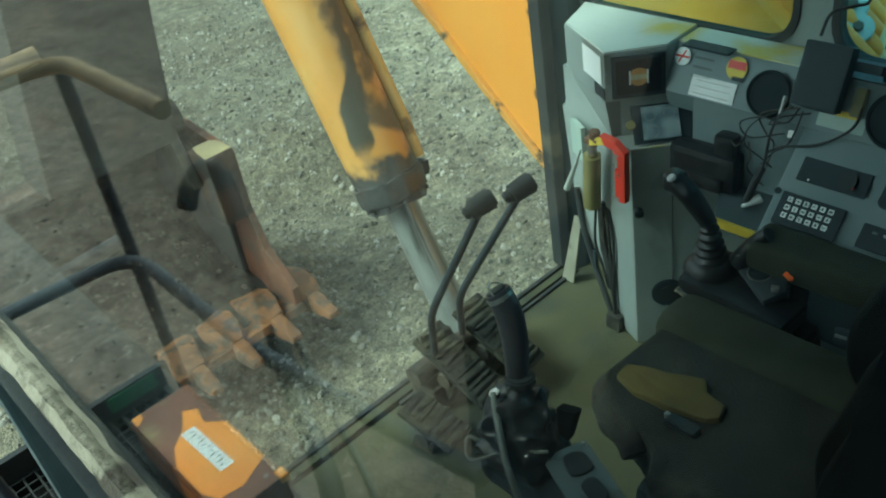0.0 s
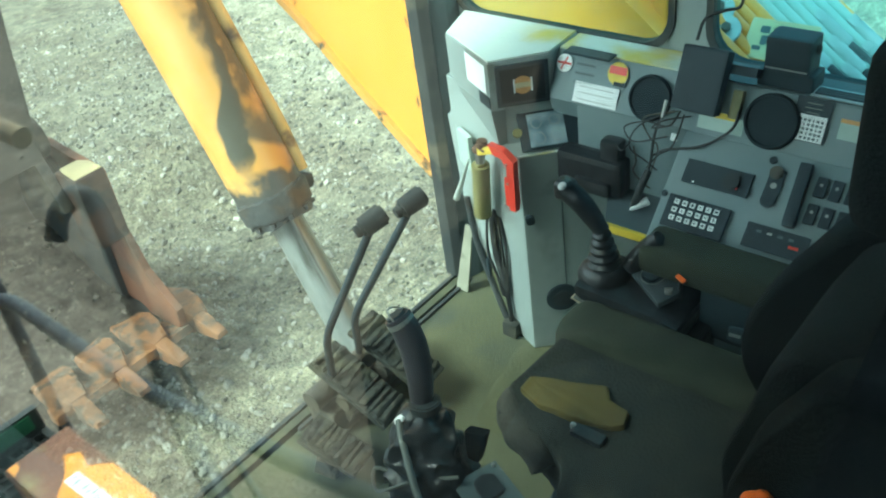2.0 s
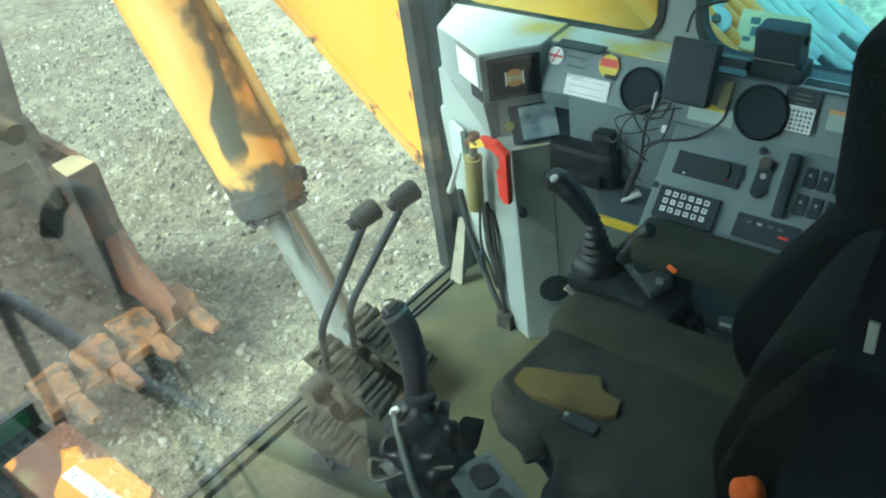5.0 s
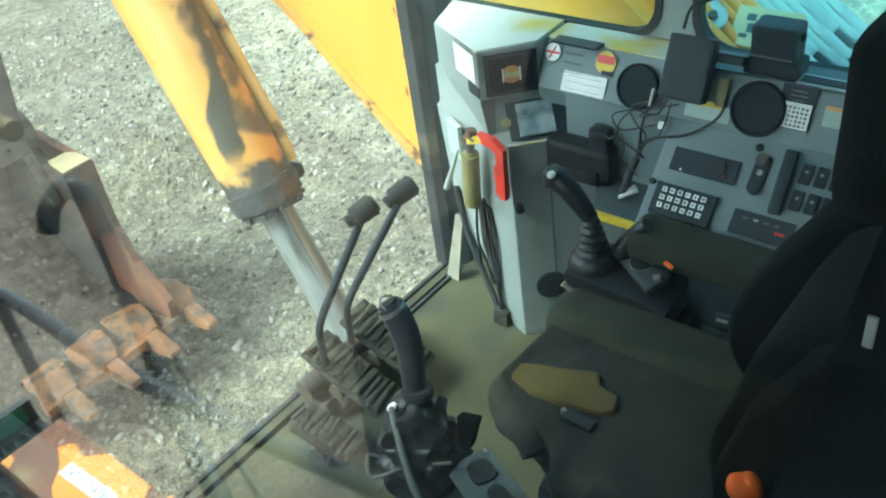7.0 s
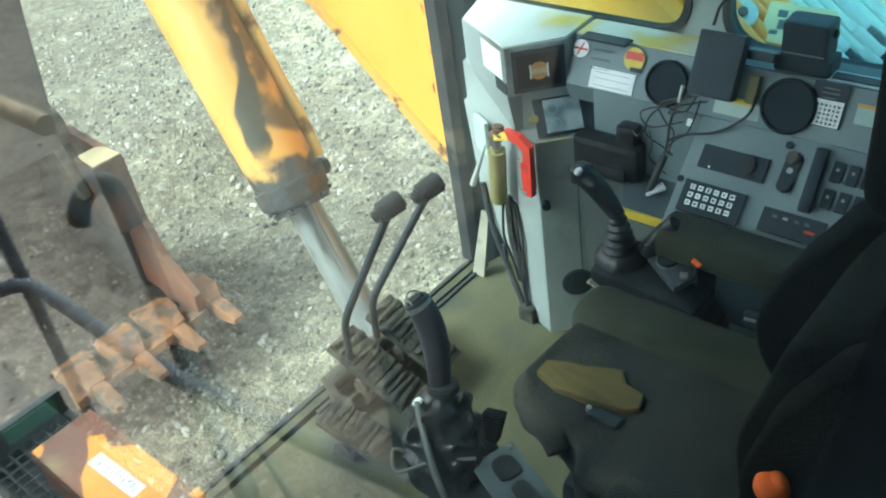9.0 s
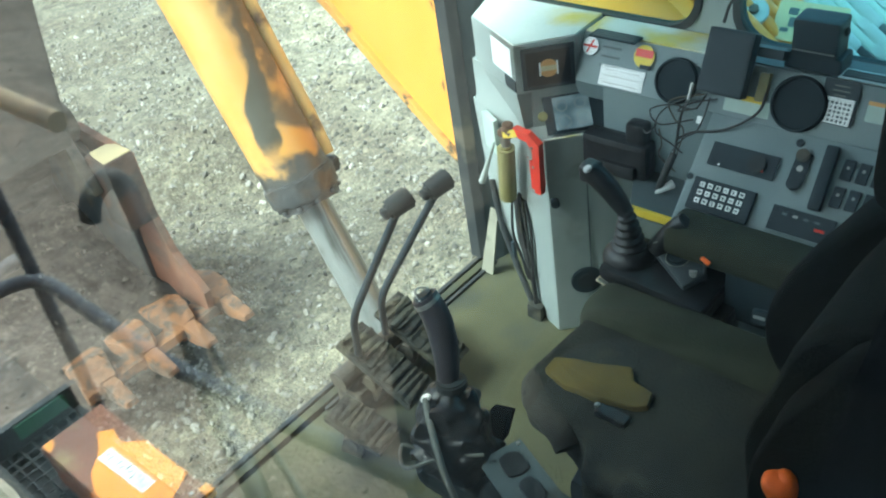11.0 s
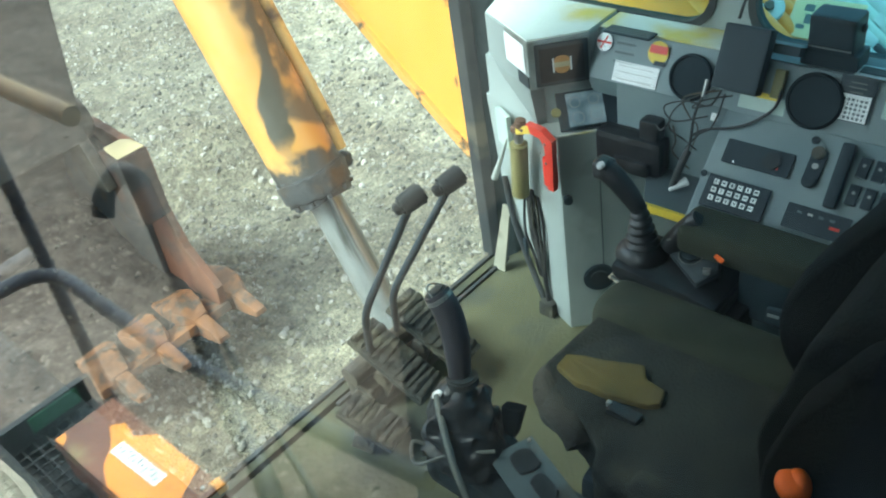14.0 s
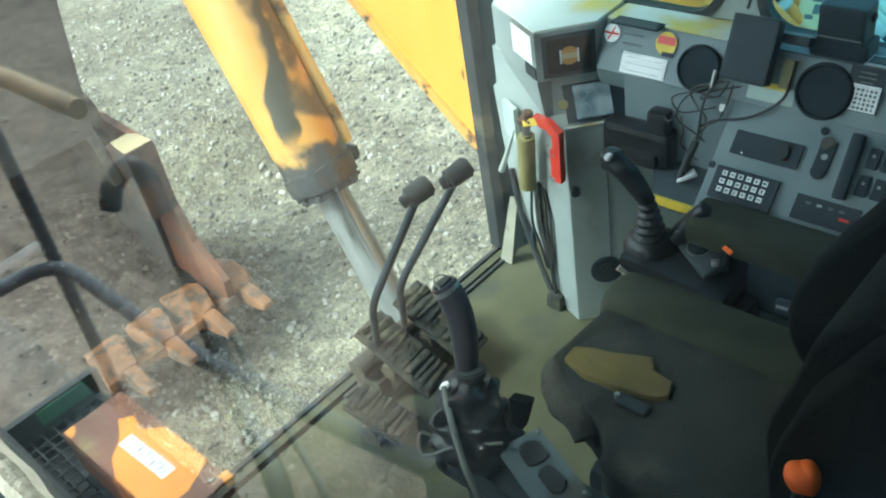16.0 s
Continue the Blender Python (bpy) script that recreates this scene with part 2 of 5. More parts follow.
# ---- ground material ----
def ground_material():
    m = bpy.data.materials.new("crushed_stone_ground")
    m.use_nodes = True
    n, l = m.node_tree.nodes, m.node_tree.links
    p = n["Principled BSDF"]
    p.inputs["Roughness"].default_value = 0.8
    co = n.new("ShaderNodeNewGeometry")

    def tex(kind, scale, **kw):
        t = n.new(kind)
        t.inputs["Scale"].default_value = scale
        for k, v in kw.items():
            t.inputs[k].default_value = v
        l.new(co.outputs["Position"], t.inputs["Vector"])
        return t

    def ramp(src, stops):
        r = n.new("ShaderNodeValToRGB")
        e = r.color_ramp.elements
        e[0].position, e[0].color = stops[0][0], (*stops[0][1], 1)
        e[1].position, e[1].color = stops[-1][0], (*stops[-1][1], 1)
        for q, c in stops[1:-1]:
            k = e.new(q)
            k.color = (*c, 1)
        l.new(src, r.inputs["Fac"])
        return r.outputs[0]

    def mixed(kind, f, x, y):
        k = n.new("ShaderNodeMix")
        k.data_type, k.blend_type = "RGBA", kind
        k.inputs[0].default_value = f
        l.new(x, k.inputs[6])
        l.new(y, k.inputs[7])
        return k.outputs[2]

    broad = ramp(tex("ShaderNodeTexNoise", 0.5, Detail=7.0, Roughness=0.6).outputs["Fac"], [(0.32, (0.160, 0.136, 0.094)), (0.5, (0.211, 0.194, 0.137)), (0.68, (0.266, 0.252, 0.184))])
    lumps = n.new("ShaderNodeTexNoise")
    lumps.inputs["Scale"].default_value, lumps.inputs["Detail"].default_value, lumps.inputs["Roughness"].default_value = 9.0, 7.0, 0.7
    lie = n.new("ShaderNodeMapping")
    lie.inputs["Rotation"].default_value = (0, 0, radians(40))
    lie.inputs["Scale"].default_value = (0.55, 1.5, 1)
    l.new(co.outputs["Position"], lie.inputs["Vector"])
    l.new(lie.outputs[0], lumps.inputs["Vector"])
    patch = ramp(tex("ShaderNodeTexNoise", 3.2, Detail=8.0, Roughness=0.7).outputs["Fac"], [(0.34, (0.66, 0.66, 0.66)), (0.52, (1.0, 1.0, 1.0)), (0.70, (1.28, 1.28, 1.25))])
    grit = ramp(tex("ShaderNodeTexNoise", 34.0, Detail=6.0, Roughness=0.75).outputs["Fac"], [(0.33, (0.50, 0.50, 0.49)), (0.5, (0.97, 0.97, 0.97)), (0.66, (1.55, 1.55, 1.50))])
    lump = ramp(lumps.outputs["Fac"], [(0.36, (0.46, 0.46, 0.46)), (0.5, (0.95, 0.95, 0.95)), (0.63, (1.46, 1.46, 1.42))])
    chips = tex("ShaderNodeTexVoronoi", 15.0)
    chip_col = ramp(chips.outputs["Color"], [(0.12, (0.74, 0.74, 0.73)), (0.6, (0.98, 0.98, 0.97)), (0.93, (1.45, 1.43, 1.38))])
    small = tex("ShaderNodeTexVoronoi", 46.0)
    col = mixed("MULTIPLY", 1.0, broad, patch)
    col = mixed("MULTIPLY", 0.6, col, lump)
    col = mixed("MULTIPLY", 0.95, col, grit)
    col = mixed("MULTIPLY", 0.6, col, chip_col)
    # uneven light on the gravel put into its colour: darker left, paler right, with a ragged border
    across = n.new("ShaderNodeVectorMath")
    across.operation = "DOT_PRODUCT"
    across.inputs[1].default_value = (1.0, -0.5, 0.0)
    l.new(co.outputs["Position"], across.inputs[0])
    ragged = n.new("ShaderNodeMath")
    ragged.operation = "MULTIPLY_ADD"
    ragged.inputs[1].default_value = 2.4
    l.new(tex("ShaderNodeTexNoise", 0.9, Detail=6.0, Roughness=0.65).outputs["Fac"], ragged.inputs[0])
    l.new(across.outputs["Value"], ragged.inputs[2])
    span = n.new("ShaderNodeMapRange")
    span.inputs["From Min"].default_value, span.inputs["From Max"].default_value = 0.2, 4.0
    l.new(ragged.outputs[0], span.inputs["Value"])
    col = mixed("MULTIPLY", 1.0, col, ramp(span.outputs[0], [(0.0, (0.74, 0.72, 0.68)), (0.5, (0.87, 0.87, 0.85)), (1.0, (1.18, 1.18, 1.17))]))
    l.new(col, p.inputs["Base Color"])
    wave = n.new("ShaderNodeTexNoise")
    wave.inputs["Scale"].default_value, wave.inputs["Detail"].default_value = 4.0, 5.0
    mp = n.new("ShaderNodeMapping")
    mp.inputs["Rotation"].default_value = (0, 0, radians(28))
    mp.inputs["Scale"].default_value = (0.5, 2.6, 1)
    l.new(co.outputs["Position"], mp.inputs["Vector"])
    l.new(mp.outputs[0], wave.inputs["Vector"])
    add = n.new("ShaderNodeMath")
    add.operation = "MULTIPLY_ADD"
    add.inputs[1].default_value = -0.5
    l.new(chips.outputs["Distance"], add.inputs[0])
    l.new(wave.outputs["Fac"], add.inputs[2])
    b1 = n.new("ShaderNodeBump")
    b1.inputs["Strength"].default_value, b1.inputs["Distance"].default_value = 0.5, 0.05
    l.new(add.outputs[0], b1.inputs["Height"])
    b2 = n.new("ShaderNodeBump")
    b2.inputs["Strength"].default_value, b2.inputs["Distance"].default_value = 0.6, 0.02
    l.new(small.outputs["Distance"], b2.inputs["Height"])
    l.new(b1.outputs[0], b2.inputs["Normal"])
    l.new(b2.outputs[0], p.inputs["Normal"])
    return m


def clear_glass(name, tint):
    m = bpy.data.materials.new(name)
    m.use_nodes = True
    n, l = m.node_tree.nodes, m.node_tree.links
    n.remove(n["Principled BSDF"])
    t = n.new("ShaderNodeBsdfTransparent")
    t.inputs["Color"].default_value = (*tint, 1)
    g = n.new("ShaderNodeBsdfGlossy")
    g.inputs["Roughness"].default_value = 0.02
    # the gloss of one glass face, from 4 % head-on to all at a glance
    f = n.new("ShaderNodeLayerWeight")
    f.inputs["Blend"].default_value = 0.5
    five = n.new("ShaderNodeMath")
    five.operation = "POWER"
    five.inputs[1].default_value = 5.0
    l.new(f.outputs["Facing"], five.inputs[0])
    gain = n.new("ShaderNodeMath")
    gain.operation = "MULTIPLY_ADD"
    gain.inputs[1].default_value, gain.inputs[2].default_value = 0.96, 0.04
    l.new(five.outputs[0], gain.inputs[0])
    k = n.new("ShaderNodeMixShader")
    l.new(gain.outputs[0], k.inputs[0])
    l.new(t.outputs[0], k.inputs[1])
    l.new(g.outputs[0], k.inputs[2])
    l.new(k.outputs[0], n["Material Output"].inputs["Surface"])
    return m


def barrel_paint(axis_point, across, along, radius):
    """Yellow paint with an oily streak along the barrel, brown grime beside it and bare chips."""
    m = bpy.data.materials.new("grimy_barrel_paint")
    m.use_nodes = True
    n, l = m.node_tree.nodes, m.node_tree.links
    p = n["Principled BSDF"]
    geo = n.new("ShaderNodeNewGeometry")

    def vec(op, a, b):
        k = n.new("ShaderNodeVectorMath")
        k.operation = op
        l.new(a, k.inputs[0])
        k.inputs[1].default_value = b
        return k.outputs["Value"] if op == "DOT_PRODUCT" else k.outputs[0]

    def calc(op, a, b, c=None):
        k = n.new("ShaderNodeMath")
        k.operation = op
        for i, v in enumerate((a, b, c)):
            if v is None:
                continue
            if isinstance(v, (int, float)):
                k.inputs[i].default_value = v
            else:
                l.new(v, k.inputs[i])
        return k.outputs[0]

    def step(v, lo, hi):
        k = n.new("ShaderNodeMapRange")
        k.interpolation_type = "SMOOTHSTEP"
        k.inputs["From Min"].default_value, k.inputs["From Max"].default_value = lo, hi
        l.new(v, k.inputs["Value"])
        return k.outputs[0]

    def cloud(scale, detail, w):
        t = n.new("ShaderNodeTexNoise")
        t.noise_dimensions = "4D"
        t.inputs["W"].default_value = w
        t.inputs["Scale"].default_value, t.inputs["Detail"].default_value = scale, detail
        l.new(geo.outputs["Position"], t.inputs["Vector"])
        return t.outputs["Fac"]

    def mix(f, x, y):
        k = n.new("ShaderNodeMix")
        k.data_type = "RGBA"
        l.new(f, k.inputs[0])
        for i, v in ((6, x), (7, y)):
            if isinstance(v, tuple):
                k.inputs[i].default_value = (*v, 1)
            else:
                l.new(v, k.inputs[i])
        return k.outputs[2]

    rel = vec("SUBTRACT", geo.outputs["Position"], axis_point)
    c = calc("DIVIDE", vec("DOT_PRODUCT", rel, across), radius)
    h = vec("DOT_PRODUCT", rel, along)
    wob = calc("SUBTRACT", cloud(4.5, 4, 1.0), 0.5)
    fray = calc("SUBTRACT", cloud(14, 6, 2.0), 0.5)
    col = mix(step(cloud(2.5, 4, 3.0), 0.35, 0.65), (0.60, 0.29, 0.055), (0.62, 0.37, 0.11))
    edge = calc("ADD", c, calc("ADD", calc("MULTIPLY", wob, 0.8), calc("MULTIPLY", fray, 0.32)))
    # brown grime on the far flank, broken by surviving paint low down
    low = calc("MULTIPLY", step(h, 0.32, 0.12), 0.75)
    grime = step(calc("SUBTRACT", edge, low), 0.08, 0.36)
    grime = calc("MULTIPLY", grime, step(cloud(5.5, 5, 11.0), 0.36, 0.54))
    col = mix(grime, col, (0.135, 0.098, 0.052))
    # dark oily streak that wanders down the middle
    drift = calc("MULTIPLY_ADD", h, -1.6, 0.55)
    off = calc("ABSOLUTE", calc("SUBTRACT", calc("ADD", edge, drift), 0.08), 0.0)
    bulge = calc("MULTIPLY", step(calc("ABSOLUTE", calc("SUBTRACT", h, 0.30), 0.0), 0.24, 0.03), 0.34)
    width = calc("ADD", calc("MULTIPLY_ADD", cloud(2.6, 2, 5.0), 0.40, -0.10), bulge)
    streak = step(calc("SUBTRACT", width, off), -0.06, 0.08)
    streak = calc("MULTIPLY", streak, step(h, 0.10, 0.22))
    col = mix(streak, col, (0.072, 0.068, 0.048))
    foot = step(calc("ADD", h, calc("MULTIPLY", fray, 0.26)), 0.15, 0.06)
    col = mix(foot, col, (0.060, 0.060, 0.054))
    chips = step(cloud(34, 2, 7.0), 0.69, 0.73)
    col = mix(chips, col, (0.10, 0.07, 0.045))
    l.new(col, p.inputs["Base Color"])
    rough = calc("MULTIPLY_ADD", grime, 0.25, 0.36)
    l.new(rough, p.inputs["Roughness"])
    b = n.new("ShaderNodeBump")
    b.inputs["Strength"].default_value, b.inputs["Distance"].default_value = 0.25, 0.01
    l.new(calc("ADD", grime, cloud(40, 3, 9.0)), b.inputs["Height"])
    l.new(b.outputs[0], p.inputs["Normal"])
    return m


GROUND = ground_material()
BARREL = barrel_paint((1.85, 2.760, 2.570), (0.83, -0.51, 0.23), (0, 0.4104, 0.9119), 0.150)
GLASS = clear_glass("green_window_glass", (0.70, 0.90, 0.86))
GLASS_DOOR = clear_glass("clear_door_glass", (0.97, 0.98, 0.97))
GLASS_BLUE = clear_glass("blue_window_glass", (0.64, 0.90, 0.96))


# ---- mesh helpers ----
def origin_of(ob):
    p = ob.location.copy()
    while ob.parent:
        ob = ob.parent
        p += ob.location
    return p


def part(name, bm, material, parent=None, label="", smooth=None):
    """Links a bmesh, given in world places, as one mesh object under parent, with its origin in its middle."""
    lo = Vector([min(v.co[i] for v in bm.verts) for i in range(3)])
    hi = Vector([max(v.co[i] for v in bm.verts) for i in range(3)])
    mid = (lo + hi) / 2
    bmesh.ops.translate(bm, verts=bm.verts, vec=-mid)
    bmesh.ops.recalc_face_normals(bm, faces=bm.faces)
    me = bpy.data.meshes.new(name)
    bm.to_mesh(me)
    bm.free()
    me.materials.append(material)
    if smooth is not None:
        me.shade_smooth()
        me.set_sharp_from_angle(angle=radians(smooth))
    ob = new(name, me)
    if parent is not None:
        ob.parent = parent
        ob.location = mid - origin_of(parent)
    else:
        ob.location = mid
    return tagged(ob, label)


def thing(name, at, label, category, group=""):
    ob = new(name)
    ob.location = at
    ob.empty_display_size = 0.1
    return tagged(ob, label, category, group)


def bevelled(bm, size, segments=2):
    if size:
        bmesh.ops.bevel(bm, geom=list(bm.edges), offset=size, segments=segments, profile=0.7, affect="EDGES", clamp_overlap=True)
    return bm


def box(x0, x1, y0, y1, z0, z1, bevel=0.0, m=None):
    bm = bmesh.new()
    bmesh.ops.create_cube(bm, size=1, matrix=Matrix.LocRotScale(((x0 + x1) / 2, (y0 + y1) / 2, (z0 + z1) / 2), None, (abs(x1 - x0), abs(y1 - y0), abs(z1 - z0))))
    bevelled(bm, bevel)
    if m is not None:
        bmesh.ops.transform(bm, matrix=m, verts=bm.verts)
    return bm


def frame_of(centre, u, n):
    """A pose whose x runs along u, z along n."""
    n = Vector(n).normalized()
    u = (Vector(u) - n * Vector(u).dot(n)).normalized()
    v = n.cross(u)
    m = Matrix((u, v, n)).transposed().to_4x4()
    m.translation = centre
    return m


def slab(centre, u, n, w, h, d, bevel=0.0):
    """A plate w along u, h across, standing d out of the face with normal n."""
    return box(-w / 2, w / 2, -h / 2, h / 2, 0, d, bevel, frame_of(centre, u, n))


def rod(a, b, r, r2=None, seg=16, bevel=0.0):
    a, b = Vector(a), Vector(b)
    bm = bmesh.new()
    turn = (b - a).to_track_quat("Z", "Y").to_matrix().to_4x4()
    bmesh.ops.create_cone(bm, cap_ends=True, segments=seg, radius1=r, radius2=r if r2 is None else r2, depth=(b - a).length)
    if bevel:
        es = [e for e in bm.edges if abs(e.verts[0].co.z - e.verts[1].co.z) < 1e-6]
        bmesh.ops.bevel(bm, geom=es, offset=bevel, segments=2, affect="EDGES", clamp_overlap=True)
    bmesh.ops.transform(bm, matrix=Matrix.Translation((a + b) / 2) @ turn, verts=bm.verts)
    return bm


def disc(centre, n, r, d, seg=28, bevel=0.0):
    c, n = Vector(centre), Vector(n).normalized()
    return rod(c, c + n * d, r, seg=seg, bevel=bevel)


def rounded_path(points, r, steps=6):
    """Corner points turned into a path with rounded bends."""
    pts = [Vector(p) for p in points]
    out = [pts[0]]
    for a, b, c in zip(pts, pts[1:], pts[2:]):
        k = min(r, (a - b).length * 0.45, (c - b).length * 0.45)
        p, q = b + (a - b).normalized() * k, b + (c - b).normalized() * k
        for i in range(steps + 1):
            t = i / steps
            out.append(p * (1 - t) ** 2 + b * 2 * t * (1 - t) + q * t * t)
    return out + [pts[-1]]


def smooth_path(points, steps=6):
    """A smooth curve through the points."""
    p = [Vector(q) for q in points]
    p = [p[0] * 2 - p[1]] + p + [p[-1] * 2 - p[-2]]
    out = []
    for i in range(1, len(p) - 2):
        for k in range(steps):
            t = k / steps
            a, b, c, d = p[i - 1:i + 3]
            out.append(0.5 * (2 * b + (c - a) * t + (2 * a - 5 * b + 4 * c - d) * t * t + (3 * b - a - 3 * c + d) * t ** 3))
    return out + [p[-2]]


def tube(path, r, seg=10, bm=None):
    """A round tube along a path; r may be a list, one radius a point."""
    bm = bm or bmesh.new()
    rings = []
    up = Vector((0.13, 0.21, 0.97))
    for i, p in enumerate(path):
        d = (path[min(i + 1, len(path) - 1)] - path[max(i - 1, 0)]).normalized()
        side = d.cross(up)
        if side.length < 0.05:
            side = d.cross(Vector((1, 0, 0)))
        side.normalize()
        up2 = side.cross(d)
        rr = r[i] if isinstance(r, (list, tuple)) else r
        rings.append([bm.verts.new(p + (side * math.cos(a) + up2 * math.sin(a)) * rr) for a in [2 * math.pi * k / seg for k in range(seg)]])
    for a, b in zip(rings, rings[1:]):
        for k in range(seg):
            bm.faces.new((a[k], a[(k + 1) % seg], b[(k + 1) % seg], b[k]))
    bm.faces.new(rings[0][::-1])
    bm.faces.new(rings[-1])
    return bm


def prism(outline, axis, lo, hi, bevel=0.0):
    """An outline in the two other axes, drawn out along axis ("x", "y" or "z")."""
    i = "xyz".index(axis)
    bm = bmesh.new()

    def at(q, v):
        c = list(q)
        c.insert(i, v)
        return bm.verts.new(c)
    a, b = [at(q, lo) for q in outline], [at(q, hi) for q in outline]
    k = len(outline)
    bm.faces.new(a[::-1])
    bm.faces.new(b)
    for j in range(k):
        bm.faces.new((a[j], a[(j + 1) % k], b[(j + 1) % k], b[j]))
    bmesh.ops.recalc_face_normals(bm, faces=bm.faces)
    return bevelled(bm, bevel)


def loft(rings, bevel=0.0):
    """A closed body through rings with the same number of points."""
    bm = bmesh.new()
    loops = [[bm.verts.new(q) for q in r] for r in rings]
    k = len(rings[0])
    bm.faces.new(loops[0][::-1])
    bm.faces.new(loops[-1])
    for a, b in zip(loops, loops[1:]):
        for j in range(k):
            bm.faces.new((a[j], a[(j + 1) % k], b[(j + 1) % k], b[j]))
    bmesh.ops.recalc_face_normals(bm, faces=bm.faces)
    return bevelled(bm, bevel)


def rounded_rect(u0, u1, v0, v1, r, steps=6):
    out = []
    for cu, cv, a0 in ((u1 - r, v1 - r, 0), (u0 + r, v1 - r, 90), (u0 + r, v0 + r, 180), (u1 - r, v0 + r, 270)):
        for k in range(steps + 1):
            a = radians(a0 + 90 * k / steps)
            out.append((cu + r * math.cos(a), cv + r * math.sin(a)))
    return out


def pad(profile, x0, x1, soft):
    """A cushion: a smooth closed outline in y and z, drawn along x with rounded ends."""
    n = len(profile)
    pts = []
    for i in range(n):
        a, b, c, d = [Vector(profile[(i + k) % n]) for k in (-1, 0, 1, 2)]
        for k in range(4):
            t = k / 4
            pts.append(0.5 * (2 * b + (c - a) * t + (2 * a - 5 * b + 4 * c - d) * t * t + (3 * b - a - 3 * c + d) * t ** 3))
    mid = sum(pts, Vector((0, 0))) / len(pts)
    reach = max((p - mid).length for p in pts)
    rings = []
    steps = 6
    for end in (0, 1):
        for k in range(steps + 1):
            a = (k if end == 0 else steps - k) / steps * math.pi / 2
            f = 1 - soft * (1 - math.sin(a)) / reach
            x = x0 + soft * (1 - math.cos(a)) if end == 0 else x1 - soft * (1 - math.cos(a))
            rings.append([(x, *(mid + (p - mid) * f)) for p in pts])
    return loft(rings)


def ring_plate(outer, inner, axis, lo, hi):
    """A plate between two outlines with the same number of points, thick from lo to hi along axis."""
    i = "xyz".index(axis)
    bm = bmesh.new()

    def at(q, v):
        c = list(q)
        c.insert(i, v)
        return bm.verts.new(c)
    loops = [[at(q, v) for q in o] for o, v in ((outer, lo), (inner, lo), (inner, hi), (outer, hi))]
    k = len(outer)
    for a, b in zip(loops, loops[1:] + loops[:1]):
        for j in range(k):
            bm.faces.new((a[j], a[(j + 1) % k], b[(j + 1) % k], b[j]))
    return bm


def rect_like(u0, u1, v0, v1, steps=6):
    """A rectangle with as many points as rounded_rect gives."""
    out = []
    for u, v, du, dv in ((u1, v1, 1, 1), (u0, v1, -1, 1), (u0, v0, -1, -1), (u1, v0, 1, -1)):
        out += [(u, v)] * (steps + 1)
    return out


def merged(*bms):
    out = bmesh.new()
    for b in bms:
        me = bpy.data.meshes.new("piece")
        b.to_mesh(me)
        b.free()
        out.from_mesh(me)
        bpy.data.meshes.remove(me)
    return out


def rough_up(bm, amount, scale, seed=0.0):
    for v in bm.verts:
        v.co += noise.noise_vector(v.co * scale + Vector((seed, seed * 2, 0))) * amount
    return bm


FLOOR_Z = 2.75      # cab floor over the ground
FRONT = 1.54        # inside of the windscreen sill
WALL = 1.75         # inside of the right-hand wall

# ---- ground ----
gb = bmesh.new()
cells = 380
xs = [-3 + 15 * i / cells for i in range(cells + 1)]
ys = [-2 + 22 * i / cells for i in range(cells + 1)]
grid = []
for y in ys:
    row = []
    for x in xs:
        edge = min(x + 3, 12 - x, y + 2, 20 - y)
        fade = max(0.0, min(1.0, edge / 1.5))
        h = 0.10 * noise.noise(Vector((x * 0.35, y * 0.35, 3))) + 0.035 * noise.noise(Vector((x * 1.4, y * 1.4, 7)))
        u = x * 0.78 + y * 0.63
        lane = (x * 0.63 - y * 0.78 + 3.2 + 0.3 * noise.noise(Vector((u * 0.4, 2, 9)))) / 1.05
        track = math.exp(-lane ** 4) * (0.35 + 0.65 * noise.noise(Vector((x * 0.6, y * 0.6, 21))) ** 2 * 4)
        h += 0.050 * min(track, 1.0) * math.sin(u * 38 + 5 * lane * lane * 0.5 + 2.5 * noise.noise(Vector((x * 0.7, y * 0.7, 11))))
        h += 0.024 * noise.noise(Vector((x * 5, y * 5, 17))) + 0.016 * noise.noise(Vector((x * 11, y * 11, 27)))
        row.append(gb.verts.new((x, y, h * fade)))
    grid.append(row)
for a, b in zip(grid, grid[1:]):
    for k in range(cells):
        gb.faces.new((a[k], a[k + 1], b[k + 1], b[k]))
rim = [gb.verts.new((sx * 1500, sy * 1500, 0)) for sx, sy in ((-1, -1), (1, -1), (1, 1), (-1, 1))]
borders = [grid[0], [r[-1] for r in grid], grid[-1][::-1], [r[0] for r in grid][::-1]]
for k, line in enumerate(borders):
    gb.faces.new(line[::-1] + [rim[k], rim[(k + 1) % 4]])
ground = part("ground", gb, GROUND, smooth=60)
tagged(ground, "grey crushed stone ground with track marks", "ground", kind="structure")


def ground_height(x, y):
    hit, p, _, _ = ground.ray_cast(Vector((x, y, 5)) - ground.location, Vector((0, 0, -1)))
    return p.z + ground.location.z if hit else 0.0


